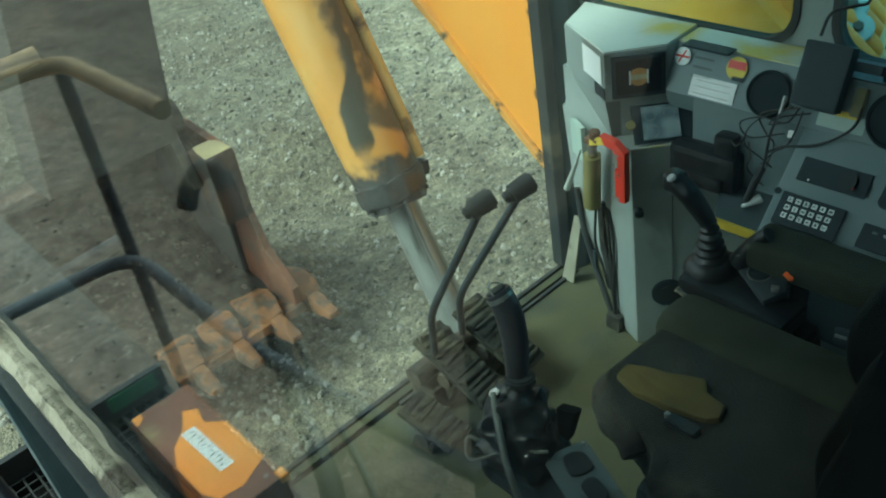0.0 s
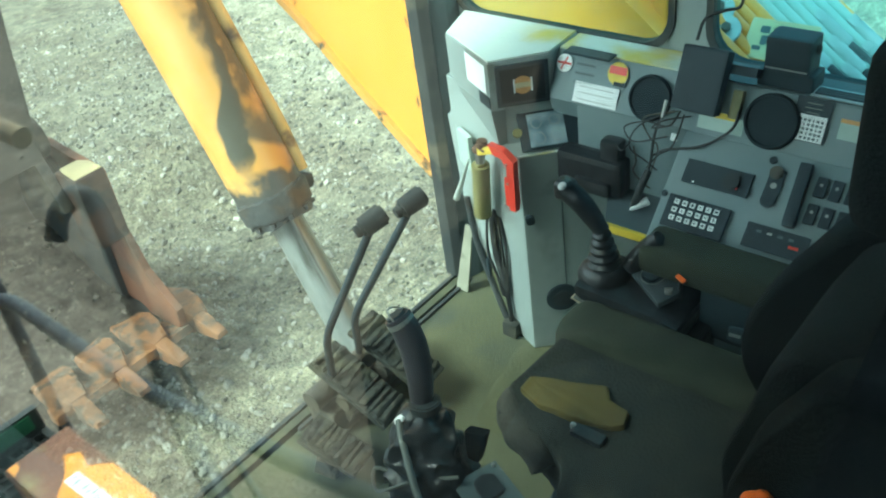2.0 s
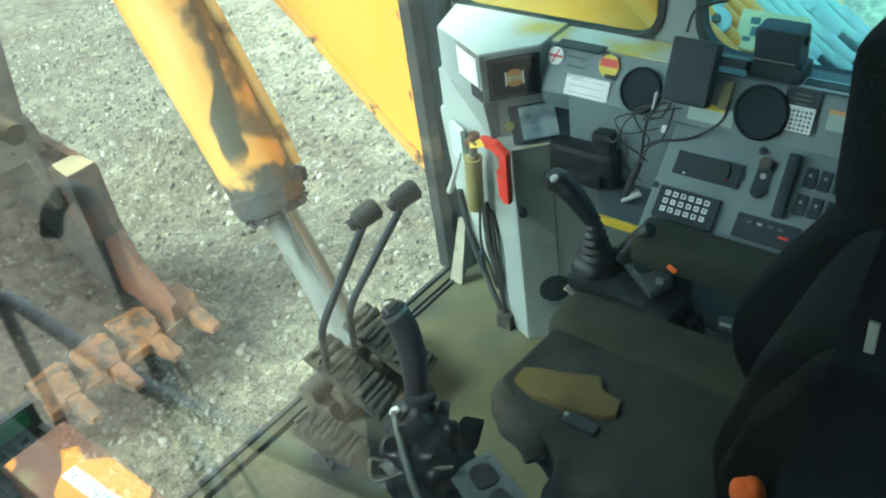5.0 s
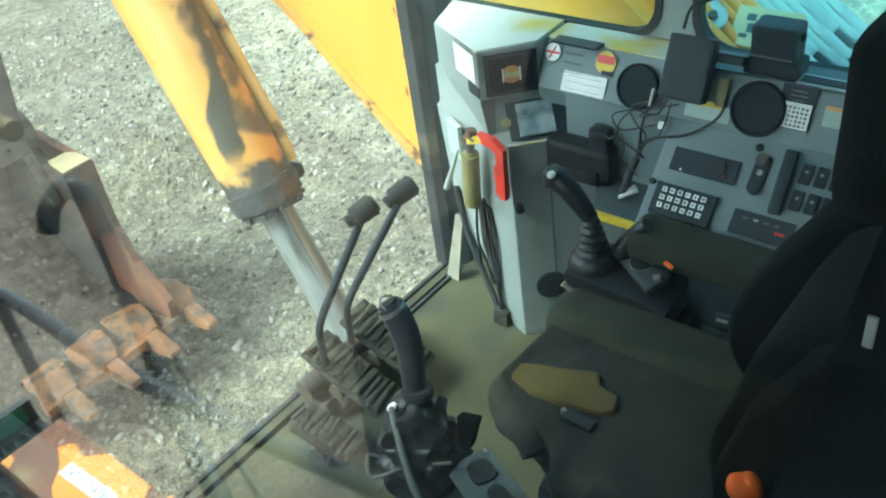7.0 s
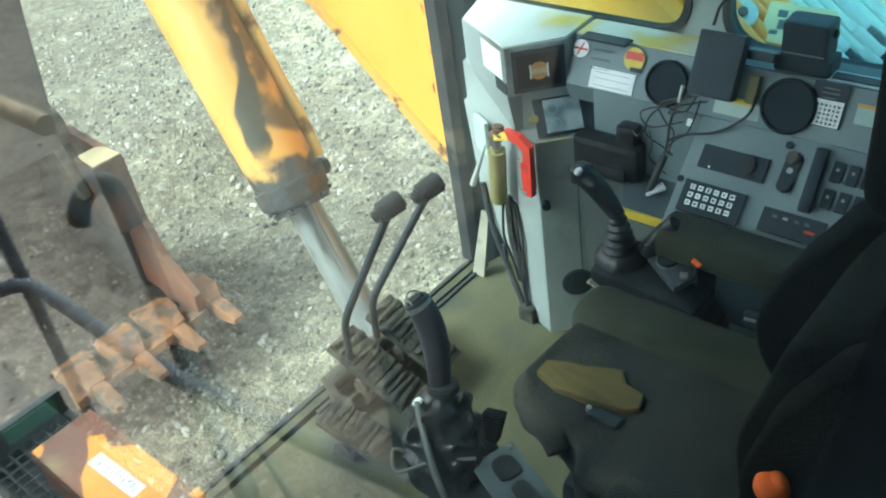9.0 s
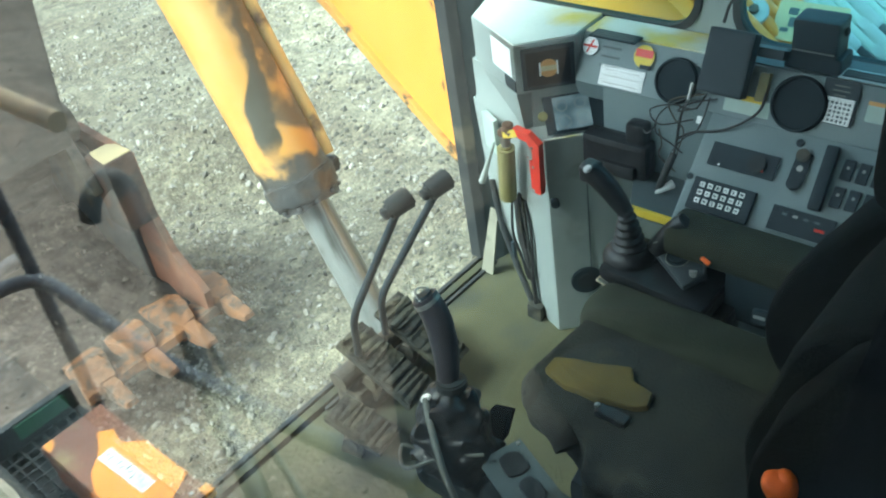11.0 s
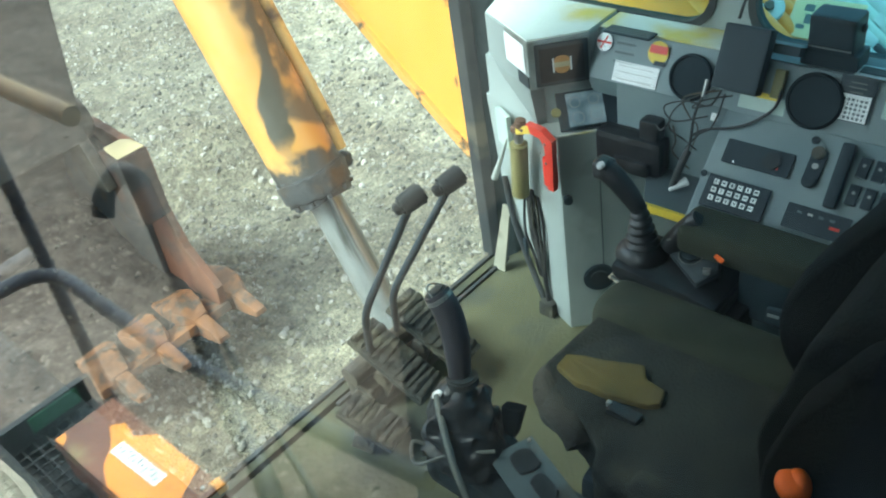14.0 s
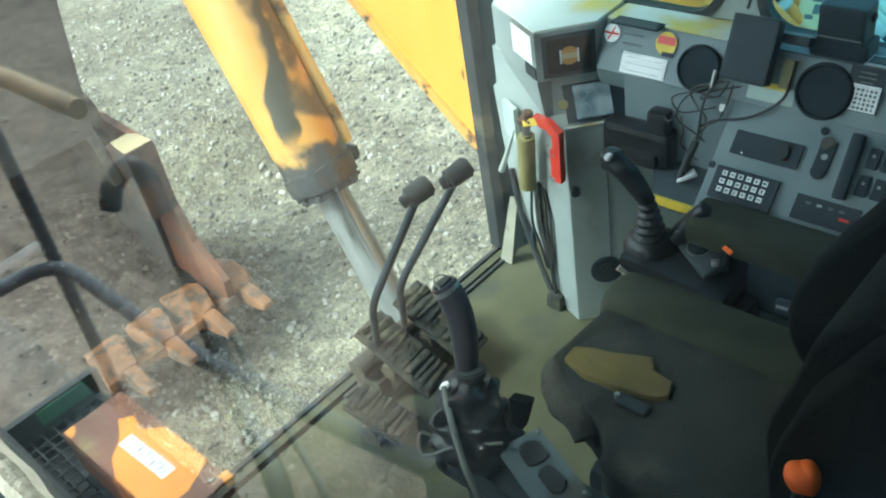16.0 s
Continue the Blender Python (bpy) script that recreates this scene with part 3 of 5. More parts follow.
def stones(count, lo, hi, spread, seed):
    rnd = random.Random(seed)
    verts, faces = [], []
    for _ in range(count):
        x, y = spread(rnd)
        s = lo * (hi / lo) ** (rnd.random() ** 1.7)
        z = ground_height(x, y)
        turn = Euler((rnd.uniform(0, 6), rnd.uniform(0, 6), rnd.uniform(0, 6))).to_matrix()
        flat = Vector((1, rnd.uniform(0.55, 0.95), rnd.uniform(0.35, 0.75)))
        base = len(verts)
        for c in CORNERS:
            p = Vector((c[0] * flat.x, c[1] * flat.y, c[2] * flat.z)) * s * rnd.uniform(0.75, 1.15)
            p = turn @ p
            verts.append((x + p.x, y + p.y, z + p.z + s * 0.06))
        faces += [tuple(base + i for i in f) for f in FACES]
    me = bpy.data.meshes.new("loose_stones")
    me.from_pydata(verts, [], faces)
    return me


ico = bmesh.new()
bmesh.ops.create_icosphere(ico, subdivisions=1, radius=0.5)
CORNERS = [tuple(v.co) for v in ico.verts]
ico.verts.index_update()
FACES = [tuple(v.index for v in f.verts) for f in ico.faces]
ico.free()


def near_field(rnd):
    return rnd.uniform(0.2, 7.5), 2.2 + 11 * rnd.random() ** 1.3


loose = new("loose_stones", stones(24000, 0.011, 0.105, near_field, 5))
loose.data.materials.append(STONE)
tagged(loose, "loose pale crushed stones lying on the ground", "stones", kind="stuff")

# ---- cab shell ----
floor = part("floor", box(0.14, WALL, -1.2, FRONT - 0.02, FLOOR_Z - 0.07, FLOOR_Z, 0.004), FLOOR)
tagged(floor, "dusty dark floor mat of the cab", "floor", kind="structure")
ceiling = part("ceiling", box(0.08, WALL + 0.10, -1.25, FRONT + 0.12, 4.86, 4.95, 0.02), GREY_DARK)
tagged(ceiling, "grey cab roof", "ceiling", kind="structure")
rear = part("wall_rear", box(0.12, WALL, -1.26, -1.2, FLOOR_Z - 0.07, 4.86), UNSEEN_WALL)
tagged(rear, "unseen rear wall of the cab, dark grey to cut bounced light", "wall", kind="structure")
W0, W1 = WALL, WALL + 0.022
wall_bm = merged(
    box(W0, W1, -1.26, FRONT + 0.04, FLOOR_Z - 0.07, 3.56),
    box(W0, W1, -1.26, FRONT + 0.04, 4.62, 4.86),
    box(W0, W1, -1.26, -0.32, 3.56, 4.62),
    ring_plate(rect_like(0.845, FRONT + 0.04, 3.56, 4.62), rounded_rect(0.885, 1.52, 3.606, 4.52, 0.085), "x", W0, W1),
    ring_plate(rect_like(-0.32, 0.845, 3.56, 4.62), rounded_rect(-0.28, 0.80, 3.600, 4.52, 0.085), "x", W0, W1))
bmesh.ops.remove_doubles(wall_bm, verts=wall_bm.verts, dist=1e-5)
wall_right = part("wall_right", wall_bm, GREY)
tagged(wall_right, "grey painted steel cab side wall with two windows", "wall", kind="structure")
for k, (a, b, z0) in enumerate(((0.885, 1.52, 3.606), (-0.28, 0.80, 3.600))):
    win = new("window_%d" % (k + 1))
    win.location = (W0, (a + b) / 2, z0)
    tagged(win, "rounded cab window in a black rubber seal", "window", kind="structure")
    part("rubber_seal", ring_plate(rounded_rect(a - 0.006, b + 0.006, z0 - 0.006, 4.526, 0.088), rounded_rect(a + 0.011, b - 0.011, z0 + 0.011, 4.509, 0.077), "x", W0 - 0.006, W1 + 0.003), RUBBER, win)
    pane = part("pane", prism(rounded_rect(a + 0.010, b - 0.010, z0 + 0.010, 4.51, 0.075), "x", W0 + 0.008, W0 + 0.013), (GLASS, GLASS_BLUE)[k], win)
    pane.visible_shadow = False

# added wall, cut to keep bright ground out of the door window's reflection
back_wall = part("wall_behind", prism([(-1.8, 0.0), (1.70, 0.0), (1.34, 3.00), (1.20, 3.30), (0.94, 3.56), (0.77, 3.75), (0.62, 4.40), (-1.8, 4.40)], "x", -1.0, -0.92), REFLECT_WALL)
tagged(back_wall, "plain blue-grey wall added to shape the reflection in the door window", "wall", kind="structure")
# unseen sheet added above the door side, keeps sun and sky out
light_block = part("ceiling_overhang", box(-0.80, 0.079, -1.8, 1.10, 5.00, 5.05, 0.01), GREY_DARK)
tagged(light_block, "plain dark sheet added out of view to shade the door side", "ceiling", kind="structure")

deck = part("machine_deck", box(0.06, 1.80, -1.25, 1.50, 0.0, FLOOR_Z - 0.075, 0.02), GREY_DARK)
tagged(deck, "plain dark machine deck under the cab", "machine deck", kind="structure")

# front frame: sill, corner posts and header round the windscreen
sill = part("windscreen_sill", box(0.14, 1.66, FRONT - 0.006, FRONT + 0.020, FLOOR_Z - 0.05, FLOOR_Z + 0.006, 0.003), FLOOR)
tagged(sill, "dusty steel sill along the foot of the windscreen", "window sill", kind="structure")
part("rubber_seal", box(0.14, 1.66, FRONT + 0.021, FRONT + 0.036, FLOOR_Z - 0.05, FLOOR_Z + 0.014, 0.005), RUBBER, sill)
part("inner_seal", box(0.90, 1.66, FRONT - 0.030, FRONT - 0.018, FLOOR_Z - 0.005, FLOOR_Z + 0.010, 0.004), RUBBER, sill)

post_r = part("corner_post_right", prism([(1.655, FRONT + 0.045), (1.655, FRONT - 0.005), (1.70, FRONT - 0.03), (1.77, FRONT - 0.03), (1.80, FRONT + 0.045)], "z", FLOOR_Z - 0.07, 4.86, 0.006), GREY_DARK)
tagged(post_r, "dark grey front corner post of the cab", "pillar", kind="structure")
part("rubber_seal", prism([(1.630, FRONT + 0.050), (1.630, FRONT + 0.012), (1.653, FRONT - 0.012), (1.653, FRONT + 0.050)], "z", FLOOR_Z + 0.02, 4.86, 0.004), RUBBER, post_r)
post_l = part("corner_post_left", box(0.06, 0.13, FRONT - 0.03, FRONT + 0.045, FLOOR_Z - 0.07, 4.86, 0.01), GREY_DARK)
tagged(post_l, "grey front corner post beside the door", "pillar", kind="structure")
head = part("windscreen_header", box(0.13, 1.655, FRONT - 0.02, FRONT + 0.045, 4.42, 4.86, 0.01), GREY_DARK)
tagged(head, "grey header over the windscreen", "beam", kind="structure")
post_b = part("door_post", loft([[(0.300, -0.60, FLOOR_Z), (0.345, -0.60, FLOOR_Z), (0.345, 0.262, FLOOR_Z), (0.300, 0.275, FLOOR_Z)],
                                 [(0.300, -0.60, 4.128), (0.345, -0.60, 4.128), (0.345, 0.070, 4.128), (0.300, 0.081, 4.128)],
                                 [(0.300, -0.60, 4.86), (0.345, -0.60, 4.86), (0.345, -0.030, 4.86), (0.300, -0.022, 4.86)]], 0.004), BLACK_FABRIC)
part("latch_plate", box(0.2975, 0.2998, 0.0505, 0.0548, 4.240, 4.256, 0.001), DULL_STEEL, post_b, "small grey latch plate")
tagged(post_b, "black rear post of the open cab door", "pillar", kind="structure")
side_l = part("wall_left", merged(box(0.08, 0.14, -1.26, -0.16, FLOOR_Z - 0.07, 4.86), box(0.08, 0.14, -0.16, FRONT - 0.03, 4.56, 4.86)), UNSEEN_WALL)
tagged(side_l, "unseen side wall behind the door, dark grey to cut bounced light", "wall", kind="structure")

door_low = part("wall_door", merged(box(0.122, 0.138, -0.16, 1.50, FLOOR_Z - 0.07, 3.996, 0.003), box(0.046, 0.138, -0.16, 1.50, 3.996, 4.012, 0.003)), GREY_DARK)
tagged(door_low, "plain dark grey lower door panel", "wall", kind="structure")

# window of the closed door, close in front of the eye
door_win = new("window_door")
door_win.location = (0.0515, 0.73, 4.04)
tagged(door_win, "clear door window that mirrors the ground outside", "window", kind="structure")
door_pane = part("pane", box(0.0505, 0.0525, -0.16, 1.50, 4.030, 4.556), GLASS_DOOR, door_win)
door_pane.visible_shadow = False

# ---- dashboard and console ----
console = thing("front_console", (1.62, 1.2, FLOOR_Z), "grey painted steel corner console carrying two displays", "console")
part("cabinet", loft([[(1.502, 1.160, FLOOR_Z), (1.522, 1.215, FLOOR_Z), (1.745, 1.280, FLOOR_Z), (1.745, 0.915, FLOOR_Z), (1.642, 1.020, FLOOR_Z)],
                      [(1.502, 1.160, 3.08), (1.597, 1.440, 3.08), (1.745, 1.480, 3.08), (1.745, 0.915, 3.08), (1.642, 1.020, 3.08)],
                      [(1.502, 1.160, 3.382), (1.605, 1.470, 3.382), (1.745, 1.500, 3.382), (1.745, 0.915, 3.382), (1.642, 1.020, 3.382)]], 0.005), GREY, console)
part("display_shelf", prism([(1.548, 1.222), (1.605, 1.455), (1.745, 1.48), (1.745, 1.02), (1.655, 1.115)], "z", 3.378, 3.50), GREY, console)
part("left_cheek", loft([[(1.527, 1.236, 3.380), (1.600, 1.456, 3.380), (1.640, 1.456, 3.380), (1.562, 1.224, 3.380)],
                         [(1.5055, 1.235, 3.492), (1.609, 1.443, 3.492), (1.640, 1.443, 3.492), (1.552, 1.224, 3.492)]], 0.002), GREY, console)
housing = part("display_housing", prism([(1.504, 1.232), (1.610, 1.445), (1.745, 1.49), (1.745, 1.135), (1.614, 1.130)], "z", 3.490, 3.617, 0.005), GREY, console)
part("dusty_top", prism([(1.509, 1.234), (1.612, 1.440), (1.742, 1.484), (1.742, 1.138), (1.616, 1.133)], "z", 3.617, 3.621), DUSTY, console, "dusty top plate with yellow overspray")
DN = (-0.707, -0.707, 0)
DU = (0.707, -0.707, 0)
FACE = Vector((1.5605, 1.1755, 3.554))
DNV = Vector(DN).normalized()
part("display_bezel", slab(FACE, DU, DN, 0.128, 0.108, 0.006, 0.003), BLACK, console, "black display bezel")
part("display_glass", slab(FACE + DNV * 0.006, DU, DN, 0.106, 0.086, 0.002), DARKGLASS, console, "dark switched-off display")
part("emblem", disc(FACE + DNV * 0.008, DN, 0.023, 0.001), GOLD, console, "brown and gold emblem disc")
part("emblem_plate", slab(FACE + DNV * 0.009, DU, DN, 0.040, 0.013, 0.0008), SIGN_PALE, console, "pale emblem plate")
part("writing_bar", slab(FACE + DNV * 0.0098, DU, DN, 0.030, 0.005, 0.0005), GOLD, console)
for s in (-1, 1):
    part("emblem_bar", slab(FACE + DNV * 0.0095 + Vector(DU) * s * 0.021, DU, DN, 0.004, 0.036, 0.001), WHITE, console, "white bar")
# lower display, tilted up from the shelf
MN = (-0.5, -0.5, 0.707)
gauge = part("gauge_display", slab((1.588, 1.126, 3.428), DU, MN, 0.150, 0.098, 0.006, 0.005), BLACK, console, "black framed gauge display")
part("gauge_screen", slab((1.5795, 1.1265, 3.4335), DU, MN, 0.090, 0.084, 0.003, 0.001), SCREEN_GLARE, gauge, "grey gauge screen with painted pale glare")
for du, dv, r in ((-0.024, 0.018, 0.013), (0.022, 0.020, 0.013), (-0.022, -0.022, 0.015), (0.024, -0.018, 0.015)):
    c = Vector((1.5795, 1.1265, 3.4335)) + Vector(DU) * du + Vector((0.5, 0.5, 0.707)) * dv + Vector(MN) * 0.0035
    mg = frame_of(c, DU, MN)
    loop = [mg @ Vector((r * math.cos(a), r * math.sin(a), 0)) for a in [k * math.pi / 10 for k in range(21)]]
    part("dial", tube(loop, 0.0008, 6), STEEL, gauge)
part("gauge_wedge", prism([(0, 3.382), (0.09, 3.382), (0.09, 3.46)], "x", -0.075, 0.075), GREY, console)
wedge = console.children[-1]
wedge.matrix_basis = Matrix.Translation(Vector((1.607, 1.087, 3.405)) - console.location) @ Matrix.Rotation(radians(-45), 4, "Z")
part("shelf_lip", tube([Vector((1.499, 1.160, 3.385)), Vector((1.637, 1.022, 3.388))], 0.0032, 8), DUSTY, console, "thin pale shelf edge")
part("round_knob", disc((1.527, 1.178, 3.432), (-0.5, -0.5, 0.707), 0.012, 0.01, 16, 0.002), OLIVE, console, "brass coloured knob")
# left face of the housing
HN, HU = (-0.895, 0.446, 0), (0.446, 0.895, 0)
part("paper_label", slab((1.534, 1.294, 3.569), HU, HN, 0.108, 0.074, 0.0012), WHITE, console, "blank white paper label")
part("dark_slot", slab((1.516, 1.257, 3.513), HU, HN, 0.056, 0.030, 0.003, 0.001), BLACK, console, "dark rectangular slot")
# right face of the cabinet
part("cabinet_speaker", disc((1.562, 1.098, 2.928), DN, 0.044, 0.010, 28, 0.003), BLACK, console, "round black speaker grille")
part("cabinet_speaker_cone", disc((1.557, 1.093, 2.928), DN, 0.027, 0.006, 24, 0.002), RUBBER, console)
part("cabinet_knob", disc((1.511, 1.149, 3.203), DN, 0.012, 0.022, 18, 0.003), BLACK, console, "black screw knob")
part("cabinet_seam", slab((1.572, 1.088, 3.09), (0, 0, 1), DN, 0.30, 0.003, 0.0015), GREY_DARK, console)

dash = part("dashboard", prism([(1.745, 3.612), (1.655, 3.612), (1.600, 3.510), (1.620, 3.46), (1.745, 3.40)], "y", -0.6, 1.131, 0.004), PANEL)
tagged(dash, "grey upper dashboard panel under the side windows", "dashboard")
part("dusty_ledge", box(1.658, 1.743, 0.80, 1.128, 3.612, 3.6155), DUSTY, dash, "dusty pale ledge")
part("dark_ledge", box(1.658, 1.743, -0.59, 0.798, 3.612, 3.6155), GREY_DARK, dash, "dark grey ledge")
switches = part("switch_panel", prism([(1.605, 3.512), (1.418, 3.325), (1.445, FLOOR_Z), (1.745, FLOOR_Z), (1.745, 3.40), (1.62, 3.462)], "y", -0.6, 0.772, 0.005), PANEL)
tagged(switches, "grey sloping switch console along the cab wall", "control panel")
part("lower_face", box(1.602, 1.745, 0.774, 1.052, 3.296, 3.508, 0.004), PANEL, dash)
BN, BU = Vector((-0.903, 0, 0.43)), (0, -1, 0)
AN = Vector((-0.707, 0, 0.707))


def on_b(y, x, out=0.0005):
    return Vector((x, y, 3.51 + 2.1 * (x - 1.6) - 0.105 + 0.105)) + BN * out


def on_a(y, x, out=0.0005):
    return Vector((x, y, x + 1.907)) + AN * out


# upper panel fittings
grille = part("air_grille", slab((1.645, 1.039, 3.617), BU, (0, 0, 1), 0.122, 0.038, 0.004, 0.0015), BLACK, dash, "black slotted air grille")
for k in range(4):
    part("slat", slab((1.632 + k * 0.009, 1.039, 3.620), BU, (0, 0, 1), 0.11, 0.003, 0.003), GREY_DARK, grille)
grille = part("air_grille", slab((1.680, 0.472, 3.6155), BU, (0, 0, 1), 0.132, 0.044, 0.003, 0.001), COUPLING, dash, "pale framed black air grille")
part("grille_mouth", slab((1.680, 0.472, 3.6186), BU, (0, 0, 1), 0.120, 0.030, 0.001), BLACK, grille)
for k in range(3):
    part("slat", slab((1.671 + k * 0.009, 0.472, 3.6197), BU, (0, 0, 1), 0.116, 0.003, 0.002), GREY_DARK, grille)
part("round_sticker", disc(on_b(1.103, 1.637), BN, 0.021, 0.001, 28), WHITE, dash, "round white sticker with a red cross")
part("sticker_cross", merged(slab(on_b(1.103, 1.637, 0.0018), BU, BN, 0.038, 0.005, 0.0006), slab(on_b(1.103, 1.637, 0.0018), (0.3, -0.4, 0.8), BN, 0.034, 0.004, 0.0006)), RED, dash, "red cross lines")
for dx in (0.008, -0.001, -0.010):
    part("writing_bar", slab(on_b(1.045, 1.631 + dx), BU, BN, 0.050, 0.005, 0.001), GREY_DARK, dash)
part("paper_label", slab(on_b(1.006, 1.612), BU, BN, 0.116, 0.048, 0.001), WHITE, dash, "white paper label with faint lines")
for dx in (0.006, 0.0, -0.007):
    part("writing_bar", slab(on_b(1.006, 1.612 + dx, 0.0018), BU, BN, 0.09, 0.002, 0.0004), STEEL, dash)
part("round_badge", disc(on_b(0.960, 1.637), BN, 0.026, 0.001, 28), SIGN_YELLOW, dash, "round yellow and black badge")
part("badge_band", slab(on_b(0.960, 1.640, 0.0016), BU, BN, 0.044, 0.018, 0.0008), RED, dash, "red band")
part("badge_band", slab(on_b(0.951, 1.627, 0.0016), BU, BN, 0.030, 0.010, 0.0006), BLACK, dash, "black band")


def vent(y, x, r):
    c = on_b(y, x)
    v = part("round_vent", disc(c, BN, r, 0.008, 36, 0.003), VENT, dash, "round black air vent")
    m0 = frame_of(c + BN * 0.010, BU, BN)
    loop = [m0 @ Vector((r * 0.90 * math.cos(a), r * 0.90 * math.sin(a), 0)) for a in [k * math.pi / 18 for k in range(37)]]
    part("vent_ring", tube(loop, 0.0035, 8), VENT, v)
    for k in range(-3, 4):
        w = 2 * math.sqrt(max(0.0, (r * 0.84) ** 2 - (k * r * 0.24) ** 2))
        part("vane", slab(c + BN * 0.006 + Vector((0.43, 0, 0.903)) * (k * r * 0.24), BU, BN, w, 0.006, 0.003), VENT, v)


vent(0.868, 1.621, 0.052)
vent(0.595, 1.624, 0.058)
part("plate_label", slab(on_b(0.700, 1.612), BU, BN, 0.100, 0.034, 0.001), TEAL, dash, "pale worn data plate")
part("plate_band", slab(on_b(0.690, 1.619, 0.0018), BU, BN, 0.050, 0.012, 0.0006), SIGN_YELLOW, dash, "yellow band")
part("terminal_block", slab(on_b(0.672, 1.632), BU, BN, 0.022, 0.06, 0.018, 0.004), OLIVE, dash, "brass coloured clip")

calendar = part("wall_calendar", slab(on_b(0.521, 1.632, 0.0005), BU, BN, 0.070, 0.088, 0.002), BLACK)
tagged(calendar, "small card calendar with black top stuck on the dashboard", "calendar")
part("date_sheet", slab(on_b(0.523, 1.625, 0.003), BU, BN, 0.066, 0.052, 0.001), WHITE, calendar, "white date sheet")
for r in range(5):
    for k in range(7):
        part("date", slab(on_b(0.4975 + k * 0.0085, 1.6165 + r * 0.0038, 0.0041), BU, BN, 0.0052 if (r * 7 + k) % 5 else 0.0026, 0.0052, 0.0004), GREY_DARK, calendar)
for dx, w in ((0.004, 0.024), (0.008, 0.034), (0.012, 0.030)):
    part("writing_bar", slab(on_b(0.521, 1.634 + dx, 0.0026), BU, BN, w, 0.0022, 0.0005), DULL_STEEL, calendar)
part("sticker", slab(on_b(0.435, 1.630, 0.0005), BU, BN, 0.060, 0.040, 0.001), TEAL, dash, "pale sticker with an orange band")
part("sticker_band", slab(on_b(0.435, 1.637, 0.0016), BU, BN, 0.060, 0.008, 0.0006), GOLD, dash, "orange band")

# sloping panel fittings
monitor = part("climate_control", slab(on_a(0.667, 1.541), BU, AN, 0.146, 0.052, 0.006, 0.002), BLACK, switches, "black climate control with a dial")
part("dial_ring", disc(on_a(0.635, 1.541, 0.006), AN, 0.019, 0.006, 24, 0.002), RUBBER, monitor)
part("dial_mark", slab(on_a(0.622, 1.535, 0.0075), BU, AN, 0.008, 0.012, 0.001), RED, monitor, "faded red mark")
part("indicator", disc(on_a(0.713, 1.526, 0.006), AN, 0.0025, 0.001, 10), WHITE, monitor)
keypad = part("keypad", slab(on_a(0.681, 1.475), BU, AN, 0.138, 0.072, 0.010, 0.004), BLACK, switches, "black keypad with white keys")
for r in range(3):
    for k in range(6):
        part("key", slab(on_a(0.728 - k * 0.0178, 1.490 - r * 0.0125, 0.011), BU, AN, 0.0115, 0.0115, 0.002, 0.0012), KEYWHITE, keypad)
        part("key_mark", slab(on_a(0.728 - k * 0.0178, 1.490 - r * 0.0125, 0.0132), BU if (k + r) % 2 else (0.707, 0, 0.707), AN, 0.0048 + 0.001 * (k % 3), 0.0022 + 0.0012 * ((k + 2 * r) % 3), 0.0004), GREY_DARK, keypad)
radio = part("radio", slab(on_a(0.508, 1.474), BU, AN, 0.128, 0.052, 0.006, 0.002), BLACK, switches, "black radio with small buttons")
for k in range(4):
    part("radio_button", slab(on_a(0.545 - k * 0.022, 1.482, 0.006), BU, AN, 0.010, 0.005, 0.002), STEEL if k == 1 else GREY_DARK, radio)
part("radio_mark", slab(on_a(0.47, 1.472, 0.006), BU, AN, 0.02, 0.006, 0.0008), RED, radio, "faded red mark")
part("screw", disc(on_a(0.765, 1.498), AN, 0.0075, 0.006, 16, 0.002), BLACK, switches)
part("screw", disc(on_a(0.569, 1.587), AN, 0.0085, 0.006, 16, 0.002), BLACK, switches)
sock = part("socket_plate", slab(on_a(0.551, 1.552), BU, AN, 0.032, 0.066, 0.004, 0.002), BLACK, switches, "black socket plate")
part("socket", disc(on_a(0.553, 1.570, 0.004), AN, 0.014, 0.010, 20, 0.003), RUBBER, sock)
part("socket_mark", disc(on_a(0.551, 1.551, 0.004), AN, 0.0065, 0.0008, 16), STEEL, sock)
part("socket", disc(on_a(0.551, 1.528, 0.0005), AN, 0.015, 0.012, 20, 0.003), BLACK, switches)
part("handle_bar", slab(on_a(0.497, 1.545), (0.707, 0.05, 0.707), AN, 0.135, 0.026, 0.022, 0.008), BLACK, switches, "black padded bar")
for k in range(3):
    for r in range(2):
        sw = part("rocker_switch", slab(on_a(0.462 - k * 0.030, 1.565 - r * 0.040), (0.707, 0, 0.707), AN, 0.042, 0.022, 0.008, 0.003), BLACK, switches)
        part("switch_light", slab(on_a(0.462 - k * 0.030, 1.568 - r * 0.040, 0.008), BU, AN, 0.006, 0.006, 0.0008), STEEL, sw)
shelf = part("cup_shelf", prism([(1.452, 0.775), (1.452, 0.89), (1.66, 1.0), (1.745, 0.90), (1.745, 0.775)], "z", 3.285, 3.312, 0.004), GREY_DARK, switches, "dark shelf")
part("shelf_edge", prism([(1.440, 0.775), (1.440, 0.893), (1.450, 0.893), (1.450, 0.775)], "z", 3.299, 3.319, 0.002), SIGN_YELLOW, shelf, "worn yellow edge strip")

# ---- devices and wires ----
def mounted_box(name, label, y, x, w, h, d, out):
    c = on_b(y, x, out)
    ob = part(name, slab(c, BU, BN, w, h, d, 0.006), BLACK)
    return tagged(ob, label, "electronic box")


